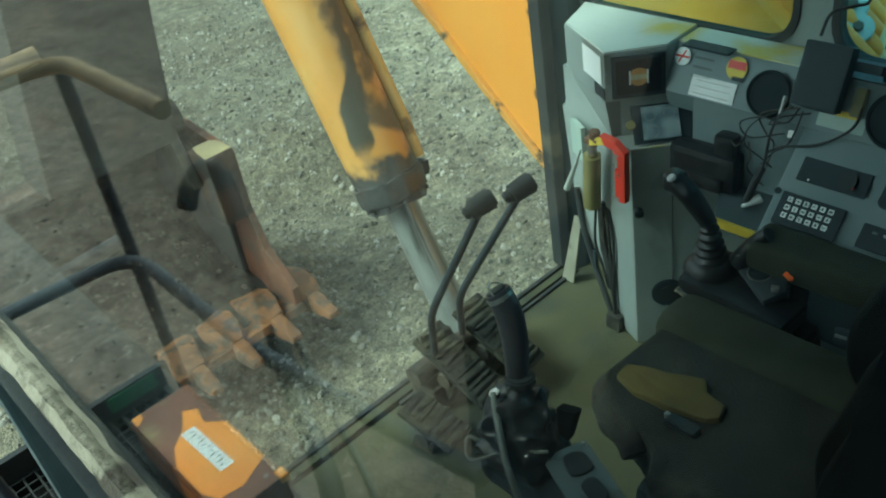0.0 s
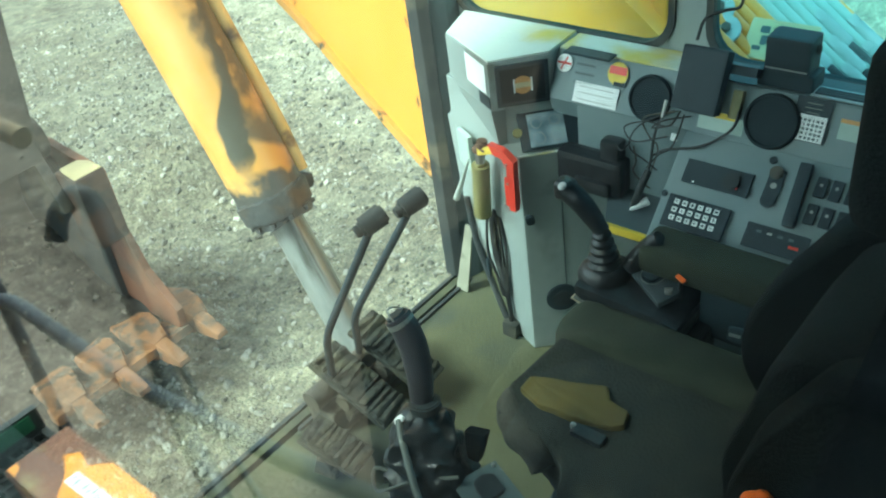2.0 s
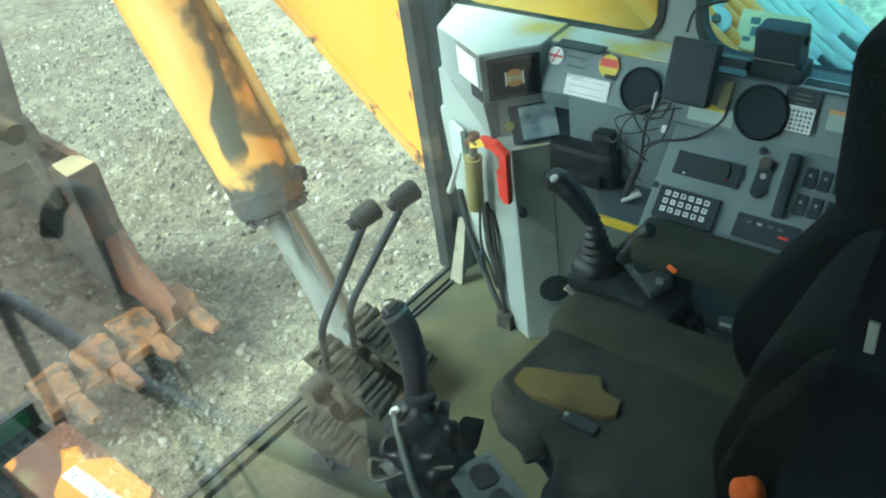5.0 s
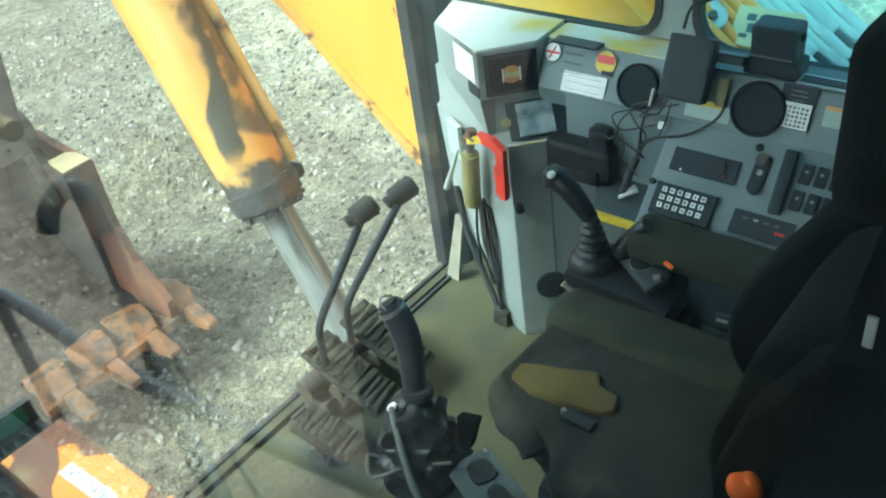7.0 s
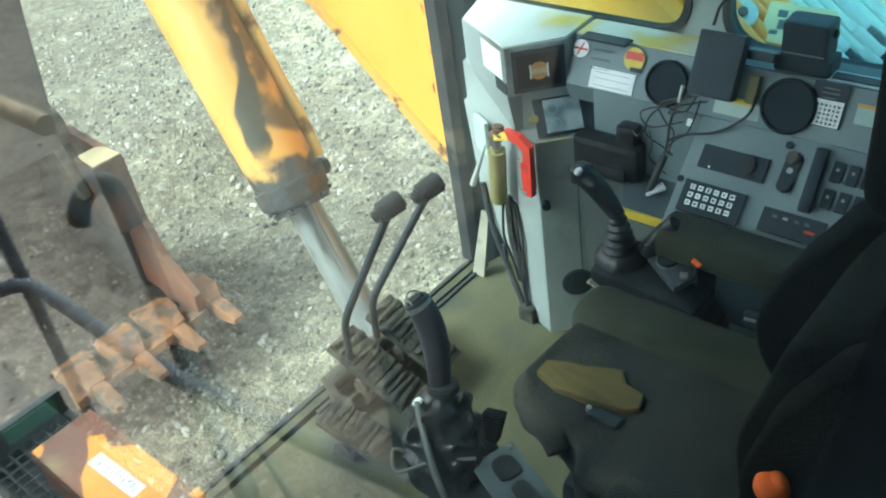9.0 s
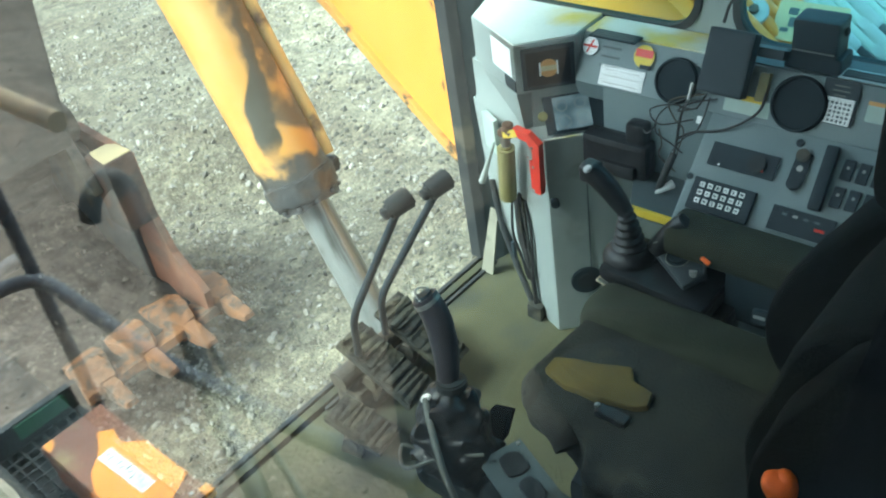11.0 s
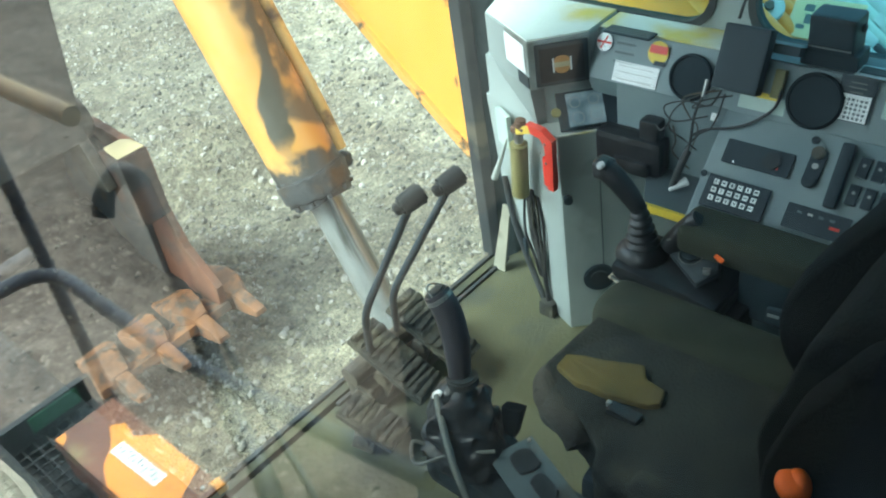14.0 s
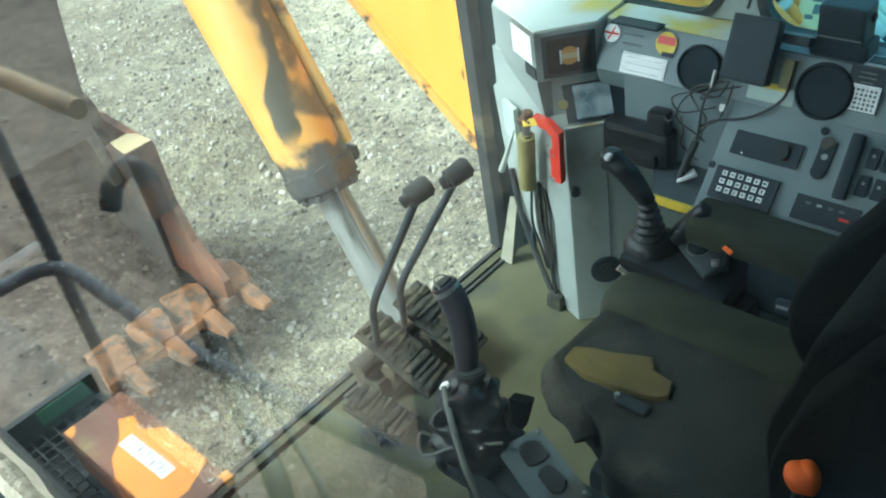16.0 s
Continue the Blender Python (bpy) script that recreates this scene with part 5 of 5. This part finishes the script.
pedal(pose(1.015, 1.365, 2.905, 28, 0, 4))
pedal(pose(1.160, 1.365, 2.905, 28, 0, 4))
pedal(pose(0.865, 1.315, 2.845, 22, 0, 10), False)
block = part("pedal_bracket", merged(box(0.94, 1.24, 1.40, 1.50, FLOOR_Z, 2.84, 0.01), rod((0.92, 1.45, 2.88), (1.26, 1.45, 2.88), 0.03, seg=16)), GREASE)
tagged(block, "greasy pedal bracket bolted to the floor", "bracket")


def travel_lever(pts, knob):
    lv = thing("travel_lever", pts[0], "bent black travel lever with a rubber knob", "lever", "travel levers")
    part("shaft", tube(rounded_path(pts, 0.05), 0.0098, 12), BLACK, lv, smooth=60)
    a, b = Vector(knob[0]), Vector(knob[1])
    part("knob", rod(a, b, 0.024, 0.027, 22, 0.006), RUBBER, lv, "ridged rubber knob", smooth=40)
    part("collar", rod(a - (b - a) * 0.22, a, 0.015, seg=16, bevel=0.003), RUBBER, lv)


travel_lever([(0.985, 1.42, 2.93), (0.945, 1.345, 3.140), (1.075, 1.262, 3.395)], [(1.050, 1.262, 3.414), (1.108, 1.240, 3.432)])
travel_lever([(1.095, 1.43, 2.93), (1.040, 1.345, 3.135), (1.203, 1.262, 3.370)], [(1.178, 1.262, 3.388), (1.238, 1.240, 3.406)])
# glint on the floor, added as a small bright steel disc
glint = part("drain_bolt", disc((0.945, 1.215, FLOOR_Z), (0, 0, 1), 0.012, 0.01, 12, 0.002), STEEL)
tagged(glint, "small steel disc standing in for a glint on the cab floor", "bolt")

# ---- walkway outside the door, with rails and box: seen mirrored in the door window ----
MIRROR = 0.103      # twice the place of the door window's glass


def lpart(name, bm, *rest, **kw):
    """A part drawn as the glass shows it, put at its real place on the near side of the glass."""
    for v in bm.verts:
        v.co.x = MIRROR - v.co.x
    bmesh.ops.reverse_faces(bm, faces=bm.faces)
    return part(name, bm, *rest, **kw)


plat = thing("walkway", (-0.15, 1.9, 2.50), "dark steel grating walkway outside the cab door", "walkway")
lpart("front_edge", box(-0.48, 0.562, 2.405, 2.43, 2.47, 2.640, 0.004), GRATE, plat)
lpart("side_edge", box(0.537, 0.562, 1.62, 2.405, 2.47, 2.556, 0.004), GRATE, plat)
lpart("rear_edge", box(-0.02, 0.562, 1.60, 1.62, 2.47, 2.556, 0.004), GRATE, plat)
lpart("kick_strip", box(0.36, 0.530, 2.400, 2.404, 2.575, 2.632, 0.001), GREEN, plat, "dark green painted patch")
for k in range(14):
    x = -0.02 + k * 0.04
    lpart("bearing_bar", box(x, x + 0.006, 1.62, 2.405, 2.522, 2.552), GRATE, plat)
for k in range(20):
    lpart("cross_bar", rod((-0.02, 1.64 + k * 0.04, 2.549), (0.537, 1.64 + k * 0.04, 2.549), 0.003, seg=6), GRATE, plat)
lpart("tray", box(-0.02, 0.537, 1.62, 2.405, 2.480, 2.486), GRATE, plat, "dark tray under the grating")

for y in (1.34, 1.44):
    lpart("bracket", box(-0.10, 0.10, y, y + 0.05, 2.38, 2.47, 0.004), GRATE, plat)
lpart("bracket", box(-0.02, 0.05, 1.34, 1.62, 2.38, 2.468, 0.004), GRATE, plat)

rail = thing("handrail", (-0.482, 2.2, 2.55), "dark blue-grey tubular handrail at the walkway", "handrail")
lpart("corner_post", rod((0.553, 2.2, 2.556), (0.592, 2.2, 3.765), 0.019, seg=16), RAIL, rail, smooth=40)
lpart("short_post", rod((0.113, 2.2, 2.55), (0.150, 2.2, 3.20), 0.016, seg=14), RAIL, rail, smooth=40)
lpart("top_rail", tube(rounded_path([(-0.45, 2.2, 3.80), (0.598, 2.2, 3.768), (0.617, 1.69, 3.755)], 0.10), 0.022, 14), RAIL_REFLECTION, rail, "tan worn top rail", smooth=60)
lpart("mid_rail", tube(rounded_path([(-0.45, 2.2, 3.24), (0.574, 2.2, 3.185), (0.575, 1.62, 3.168), (0.577, 1.2, 3.235), (0.580, 0.76, 3.330)], 0.12), 0.020, 14), RAIL, rail, smooth=60)
hoop = thing("grab_rail", (-0.45, 1.6, 2.55), "dark bent tubular grab rail outside the cab door", "grab rail")
lpart("tube", tube(smooth_path([(0.700, 2.0, 3.345), (0.729, 2.0, 3.400), (0.777, 1.98, 3.436), (0.800, 1.955, 3.400), (0.762, 1.85, 3.30), (0.723, 1.75, 3.191), (0.677, 1.65, 3.103), (0.610, 1.50, 2.998), (0.539, 1.30, 2.92), (0.42, 1.12, 2.75)]), 0.028, 14), HOSE, hoop, smooth=60)
lpart("cable", tube(smooth_path([(0.755, 1.74, 3.13), (0.723, 1.65, 3.065), (0.679, 1.50, 2.989), (0.638, 1.35, 2.94), (0.589, 1.20, 2.90), (0.50, 1.05, 2.80)]), 0.009, 8), HOSE, hoop, "thin black cable", smooth=60)
lpart("arch", tube(smooth_path([(0.60, 0.54, 3.64), (0.642, 0.522, 3.699), (0.671, 0.511, 3.715), (0.711, 0.469, 3.725), (0.750, 0.397, 3.721), (0.779, 0.317, 3.713), (0.804, 0.231, 3.708), (0.83, 0.12, 3.70)]), 0.021, 14), HOSE, hoop, smooth=60)

tool = thing("tool_box", (-0.35, 1.87, 2.556), "orange painted steel box with worn brown patches and a white label", "box")
TX0, TX1, TY0, TY1, TZ = 0.355, 0.552, 1.597, 2.148, 2.72
lpart("body", box(TX0, TX1, TY0, TY1, 2.556, TZ, 0.006), BOX_BROWN, tool)
patch = [(TX0 + 0.004, 1.72), (TX0 + 0.03, 1.668), (TX0 + 0.10, 1.655), (TX1 - 0.004, 1.700), (TX1 - 0.004, 1.90), (TX1 - 0.05, 1.955), (TX1 - 0.035, 2.02), (TX1 - 0.07, 2.05), (TX1 - 0.095, 2.0), (TX0 + 0.085, 1.975), (TX0 + 0.035, 1.93), (TX0 + 0.004, 1.86)]
lpart("paint_patch", prism(patch, "z", TZ, TZ + 0.0012), ORANGE, tool, "bright orange paint left on the lid")
lpart("paint_patch", prism([(TX0 + 0.004, 2.10), (TX0 + 0.004, 2.143), (TX0 + 0.035, 2.143), (TX0 + 0.028, 2.118)], "z", TZ, TZ + 0.0012), ORANGE, tool, "bright orange paint left on the corner")
lpart("paint_patch", box(TX0 - 0.0015, TX0, 1.66, 1.88, 2.60, TZ - 0.008), ORANGE, tool, "bright orange paint left on the side")
lpart("lid_seam", ring_plate(rect_like(TX0 - 0.004, TX1 + 0.004, TY0 - 0.004, TY1 + 0.004), rect_like(TX0 - 0.0005, TX1 + 0.0005, TY0 - 0.0005, TY1 + 0.0005), "z", TZ - 0.03, TZ - 0.024), BOX_BROWN, tool)
label = lpart("paper_label", slab((0.455, 1.855, TZ + 0.0014), (-0.03, 1, 0), (0, 0, 1), 0.215, 0.044, 0.001), WHITE, tool, "white label with unreadable print")
for k in range(11):
    lpart("writing_bar", slab((0.452 + 0.006 * (k % 3), 1.765 + k * 0.018, TZ + 0.0026), (1, 0, 0), (0, 0, 1), 0.010 + 0.008 * (k % 2), 0.004, 0.0005), GREY_DARK if k in (0, 10) else DULL_STEEL, label)
lpart("bolt", disc((0.512, 1.632, TZ), (0, 0, 1), 0.006, 0.005, 12), STEEL, tool)
lpart("corner_bracket", box(TX1 - 0.02, TX1 + 0.006, TY0 - 0.006, TY0 + 0.03, TZ - 0.02, TZ + 0.004, 0.002), ORANGE, tool)

rings = []
for k in range(141):
    y = 0.10 + 0.01 * k
    rings.append([(x + 0.0035 * noise.noise(Vector((y * 30, q, 1))), y, z + 0.003 * noise.noise(Vector((y * 24, q, 5)))) for q, (x, z) in enumerate(((0.040, 4.016), (0.058, 4.016), (0.058, 4.030), (0.052, 4.037), (0.045, 4.038), (0.039, 4.030)))])
frame_bar = part("door_side_bar", loft(rings), CREAM)
part("rubber_strip", box(0.030, 0.044, 0.10, 1.50, 3.998, 4.0155, 0.003), RUBBER, frame_bar, "dark rubber strip")
tagged(frame_bar, "weathered cream painted bar across the open door side", "rail")

# ---- boom, its cylinder and hydraulic lines ----
boom = thing("boom", (2.35, 1.0, 1.3), "yellow painted excavator boom with scratched edges", "boom")
BL = [(-1.0, -0.40), (2.21, 2.506), (2.562, 2.815), (2.893, 3.125), (6.0, 5.6)]
BT = [(6.0, 7.2), (3.2, 5.15), (1.6, 3.62), (0.9, 3.05), (-1.0, 1.6)]
part("side_plate", prism([(y, z) for y, z in BL + BT], "x", 2.35, 2.39, 0.004), YELLOW, boom)
part("lower_plate", prism([(y, z - 0.035) for y, z in BL] + [(y, z + 0.012) for y, z in BL[::-1]], "x", 2.325, 3.25, 0.004), FLANGE, boom, "rust-stained lower flange")
part("upper_plate", prism([(y, z) for y, z in BT] + [(y, z + 0.04) for y, z in BT[::-1]], "x", 2.33, 3.25, 0.003), YELLOW, boom)
part("far_plate", prism([(y, z) for y, z in BL + BT], "x", 3.21, 3.25), YELLOW, boom)
for k in range(12):
    c = 2.435 + 0.064 * k
    yellow = k < 6
    line = part("hydraulic_pipe", tube([Vector((c, y, z + 0.070)) for y, z in BT[::-1]], 0.028 if yellow else 0.023, 12), YELLOW if yellow else TEAL, boom, "yellow hydraulic pipe" if yellow else "pale green hydraulic pipe", smooth=60)
    y0 = 0.875 - 0.075 * ((k * 2) % 3)
    a = Vector((c, y0, 3.05 + (y0 - 0.9) * 0.763 + 0.068))
    b = a + Vector((0, 0.100, 0.0763))
    part("coupling", rod(a, b, 0.034, seg=18, bevel=0.006), COUPLING, line, "pale coupling sleeve", smooth=40)
    part("coupling_nut", rod(b, b + Vector((0, 0.024, 0.0183)), 0.037, seg=6), COUPLING, line, "pale coupling nut")
    part("hose", tube(smooth_path([a, a + Vector((0.01, -0.12, -0.09)), a + Vector((0.014 * (k - 5), -0.32, -0.22)), a + Vector((0.02 * (k - 5), -0.7, -0.7))]), 0.027, 12), HOSE_GREY if k % 2 else HOSE, line, "hydraulic hose", smooth=60)
    part("pipe_clamp", box(c - 0.031, c + 0.031, 1.24, 1.29, 3.30, 3.46, 0.01), YELLOW, line)
for x, y, z in ((2.600, 1.160, 3.345), (2.552, 1.114, 3.300)):
    flange = part("pipe_flange", disc((x, y, z), (-0.55, -0.35, 0.75), 0.048, 0.020, 24, 0.004), COUPLING, boom, "pale pipe flange", smooth=40)
    part("flange_bolt", disc((x - 0.012, y - 0.007, z + 0.016), (-0.55, -0.35, 0.75), 0.016, 0.012, 6), GREASE, flange)
part("hose_tray", prism([(0.93, 3.09), (-1.0, 1.64), (-1.0, 1.665), (0.93, 3.115)], "x", 2.62, 3.25), GREASE_DARK, boom, "dark oily tray under the hoses")
for k in range(4):
    y0 = 0.15 + 0.16 * k
    part("cross_hose", tube(smooth_path([(2.55, y0 - 0.25, 2.62 + 0.12 * k), (2.70, y0 - 0.12, 2.80 + 0.12 * k), (2.92, y0, 2.88 + 0.12 * k), (3.15, y0 + 0.02, 2.82 + 0.12 * k), (3.3, y0 - 0.1, 2.62 + 0.12 * k)]), 0.028, 10), HOSE, boom, "black cross hose", smooth=60)
    part("hose_band", rod((2.90, y0 - 0.008, 2.876 + 0.12 * k), (2.945, y0 + 0.003, 2.884 + 0.12 * k), 0.034, seg=16), COUPLING, boom, "bright hose band")
PN2, PU2 = Vector((-0.756, 0, 0.655)), (0, -1, 0)
PC = Vector((2.580, 0.946, 3.279))
plate = part("warning_plate", slab(PC, PU2, PN2, 0.212, 0.128, 0.006, 0.004), SIGN_PALE, boom, "pale yellow warning plate with dark marks")
for du, dv, w, h in ((-0.055, 0.030, 0.030, 0.022), (-0.050, -0.004, 0.020, 0.030), (-0.066, -0.030, 0.026, 0.014), (-0.010, 0.035, 0.040, 0.006), (-0.010, 0.020, 0.036, 0.006), (-0.012, 0.005, 0.040, 0.006), (0.055, 0.030, 0.050, 0.012)):
    part("writing_bar", slab(PC + Vector((0, -1, 0)) * du + Vector((0.655, 0, 0.756)) * dv + PN2 * 0.0062, PU2, PN2, w, h, 0.001), GREY_DARK, plate)

cyl = thing("boom_cylinder", (1.85, 2.4, 1.6), "oily yellow hydraulic cylinder with a chrome rod", "hydraulic cylinder")
C0 = Vector((1.85, 2.760, 2.570))
CD = Vector((0, 0.36, 0.80)).normalized()
part("barrel", rod(C0 + CD * 0.02, C0 + CD * 3.2, 0.150, seg=40), BARREL, cyl, smooth=40)
part("gland", rough_up(merged(rod(C0 - CD * 0.080, C0 + CD * 0.03, 0.152, 0.166, seg=40, bevel=0.012), rod(C0 - CD * 0.112, C0 - CD * 0.085, 0.132, seg=32)), 0.014, 19), GLAND, cyl, "greasy dark gland nut", smooth=40)
for k in range(10):
    a = k * math.pi / 5
    side = Vector((math.cos(a), 0, 0)) + CD.cross(Vector((1, 0, 0))) * math.sin(a)
    part("gland_bolt", rod(C0 - CD * 0.103 + side * 0.138, C0 - CD * 0.085 + side * 0.138, 0.012, seg=6), GLAND, cyl)
part("rod", rod(C0 - CD * 2.2, C0, 0.076, seg=32), CHROME, cyl, "worn chrome rod", smooth=40)
part("feed_pipe", tube([C0 + CD * 0.06 + Vector((0.155, -0.06, 0)), C0 + CD * 0.25 + Vector((0.165, -0.065, 0)), C0 + CD * 3.2 + Vector((0.165, -0.065, 0))], 0.030, 12), PIPE_PALE, cyl, "pale worn yellow feed pipe", smooth=60)
part("port_block", rough_up(box(1.975, 2.030, 2.680, 2.755, 2.545, 2.610, 0.02), 0.010, 25), GLAND, cyl, "greasy port block")

part("rod_eye", merged(rod((1.74, 1.86, 0.60), (1.96, 1.86, 0.60), 0.17, seg=28, bevel=0.02), box(1.70, 2.0, 1.72, 2.0, -0.05, 0.56, 0.03)), GREASE, cyl, "greasy pin mounting")

# ---- bucket and stick ----
bucket = thing("bucket", (1.8, 5.6, 0.05), "rusty orange excavator bucket resting on the ground", "bucket")
side_outline = [(4.98, 0.45), (5.05, 0.36), (5.6, 0.06), (6.3, 0.10), (6.75, 0.6), (6.8, 1.2), (6.5, 1.68), (5.95, 1.80), (5.29, 1.73), (5.30, 1.25), (5.20, 0.92), (4.94, 0.66)]
part("side_plate", prism(side_outline, "x", 2.25, 2.31, 0.008), BUCKET_OUT, bucket)
part("side_plate", prism([(4.98, 0.45), (5.05, 0.36), (5.6, 0.06), (6.3, 0.10), (6.5, 0.40), (5.6, 0.50), (4.98, 0.56)], "x", 0.40, 0.46, 0.008), MUD_CRUST, bucket, "mud-buried side plate")
sh = [(5.02, 0.40), (5.6, 0.08), (6.3, 0.12), (6.72, 0.6), (6.77, 1.2), (6.48, 1.64), (5.95, 1.77)]
inner = [(y + (0.05 if i < 2 else -0.05), z + (0.05 if z < 0.7 else -0.04)) for i, (y, z) in enumerate(sh)]
part("shell", prism(sh + inner[::-1], "x", 0.46, 2.25), BUCKET_IN, bucket, "worn steel bucket shell")
# dark sheet added for the shaded, rail-darkened band inside the side plate
part("wear_plate", prism([(5.62, 0.30), (5.60, 0.62), (5.56, 1.15), (5.60, 1.45), (5.95, 1.72), (6.45, 1.60), (6.70, 1.10), (6.50, 0.40)], "x", 2.200, 2.248, 0.008), GLAND, bucket, "dark sheet standing in for shade and the mirrored rail on the side plate")
part("lip", prism([(4.92, 0.44), (5.32, 0.34), (5.32, 0.42), (4.94, 0.50)], "x", 1.20, 2.31, 0.008), TOOTH, bucket, "worn lip plate")
part("top_boss", box(2.075, 2.30, 5.28, 5.54, 1.20, 1.75, 0.012), BOSS_RUST, bucket, "dark rusty boss")
part("boss_top", prism([(2.085, 5.29), (2.290, 5.285), (2.293, 5.46), (2.25, 5.53), (2.12, 5.535), (2.10, 5.45)], "z", 1.752, 1.757), BOSS_CREAM, bucket, "pale worn top plate")


def bucket_tooth(x):
    t = part("tooth", loft([[(x - 0.062, 5.06, 0.40), (x + 0.062, 5.06, 0.40), (x + 0.055, 5.06, 0.54), (x - 0.055, 5.06, 0.54)],
                            [(x - 0.060, 4.86, 0.395), (x + 0.060, 4.86, 0.395), (x + 0.050, 4.86, 0.52), (x - 0.050, 4.86, 0.52)],
                            [(x - 0.050, 4.68, 0.425), (x + 0.050, 4.68, 0.425), (x + 0.044, 4.69, 0.470), (x - 0.044, 4.69, 0.470)]], 0.026), TOOTH, bucket, "rusty cast tooth")
    part("adapter", rough_up(loft([[(x - 0.150, 5.52, 0.36), (x + 0.150, 5.52, 0.36), (x + 0.12, 5.52, 0.47), (x - 0.12, 5.52, 0.47)],
                                  [(x - 0.164, 5.24, 0.35), (x + 0.164, 5.24, 0.35), (x + 0.135, 5.24, 0.57), (x - 0.135, 5.24, 0.57)],
                                  [(x - 0.140, 5.06, 0.37), (x + 0.140, 5.06, 0.37), (x + 0.105, 5.06, 0.58), (x - 0.105, 5.06, 0.58)],
                                  [(x - 0.075, 4.93, 0.39), (x + 0.075, 4.93, 0.39), (x + 0.060, 4.94, 0.54), (x - 0.060, 4.94, 0.54)]], 0.030), 0.015, 9, x), TOOTH, t)



for x in (1.38, 1.72, 2.06, 2.40):
    bucket_tooth(x)
heap = bmesh.new()
bmesh.ops.create_grid(heap, x_segments=48, y_segments=40, size=0.5)
for v in heap.verts:
    u, w = v.co.x, v.co.y
    spill = max(0.0, -0.36 - u) / 0.14
    rise = (0.85 - 0.55 * max(0.0, u + 0.05)) * (w + 0.5) ** 1.4 * (1 - 0.72 * spill ** 1.4)
    v.co = Vector((1.26 + u * 2.0, 5.80 + w * 1.40, 0.45 - 0.33 * spill + rise - 0.5 * max(0.0, u - 0.36) + 0.11 * noise.noise(Vector((u * 5, w * 4, 1))) + 0.05 * noise.noise(Vector((u * 18, w * 14, 4)))))
soil = part("soil", heap, GRAVEL, smooth=60)
tagged(soil, "dark brown stony soil heaped in the bucket", "soil", kind="stuff")

bank = bmesh.new()
bmesh.ops.create_grid(bank, x_segments=200, y_segments=320, size=0.5)
for v in bank.verts:
    u, w = v.co.x, v.co.y
    x, y = -7.0 + u * 14.0, 10.0 + w * 23.0
    fade = max(0.0, min(1.0, (0.5 - abs(u)) / 0.03, (0.5 - abs(w)) / 0.03))
    bump = 0.16 + 0.10 * noise.noise(Vector((x * 1.3, y * 1.3, 2))) + 0.045 * noise.noise(Vector((x * 5, y * 5, 5)))
    v.co = Vector((x + 0.18 * noise.noise(Vector((x, y, 8))), y, -0.12 + fade * (0.12 + bump)))
spread = part("soil_bank", bank, SOIL, smooth=60)
tagged(spread, "brown stony soil spread beside the machine", "soil", kind="stuff")



def strewn(target, count, x0, x1, y0, y1, seed):
    """Pebbles lying on a heap, joined into one mesh."""
    rnd = random.Random(seed)
    verts, faces = [], []
    for _ in range(count):
        x, y = rnd.uniform(x0, x1), rnd.uniform(y0, y1)
        hit, p, _, _ = target.ray_cast(Vector((x, y, 4)) - target.location, Vector((0, 0, -1)))
        if not hit:
            continue
        s = 0.014 + 0.06 * rnd.random() ** 3
        turn = Euler((rnd.uniform(0, 6), rnd.uniform(0, 6), rnd.uniform(0, 6))).to_matrix()
        base = len(verts)
        for c in CORNERS:
            q = turn @ Vector((c[0], c[1] * 0.8, c[2] * 0.55)) * s * rnd.uniform(0.75, 1.15)
            verts.append((x + q.x, y + q.y, p.z + target.location.z + q.z))
        faces += [tuple(base + i for i in f) for f in FACES]
    me = bpy.data.meshes.new("pebbles")
    me.from_pydata(verts, [], faces)
    ob = new("pebbles", me)
    me.materials.append(PEBBLE)
    return ob


tagged(strewn(soil, 160, 0.6, 2.24, 5.1, 6.5, 8), "loose pale pebbles on the soil in the bucket", "stones", kind="stuff")
tagged(strewn(spread, 5200, -7.0, -0.8, 0.4, 12.0, 9), "loose pale pebbles on the brown soil", "stones", kind="stuff")

stick = thing("stick_arm", (1.8, 6.0, 1.8), "weathered grey-brown excavator stick above the bucket", "excavator arm")
part("arm_box", loft([[(1.10, 5.55, 1.85), (2.05, 5.55, 1.85), (2.05, 6.05, 1.83), (1.10, 6.05, 1.83)],
                      [(1.28, 5.70, 2.65), (2.23, 5.70, 2.65), (2.23, 6.20, 2.65), (1.28, 6.20, 2.65)],
                      [(1.75, 6.0, 4.95), (2.78, 6.0, 4.95), (2.78, 6.50, 4.95), (1.75, 6.50, 4.95)]], 0.02), STICK, stick)
part("pin_boss", rod((1.20, 5.85, 1.90), (2.20, 5.85, 1.90), 0.16, seg=24, bevel=0.02), GREASE, stick, "dark pin boss", smooth=40)
part("link", prism([(5.42, 1.50), (5.72, 1.45), (5.95, 2.1), (5.7, 2.2)], "x", 1.99, 2.07, 0.02), GREASE, stick)
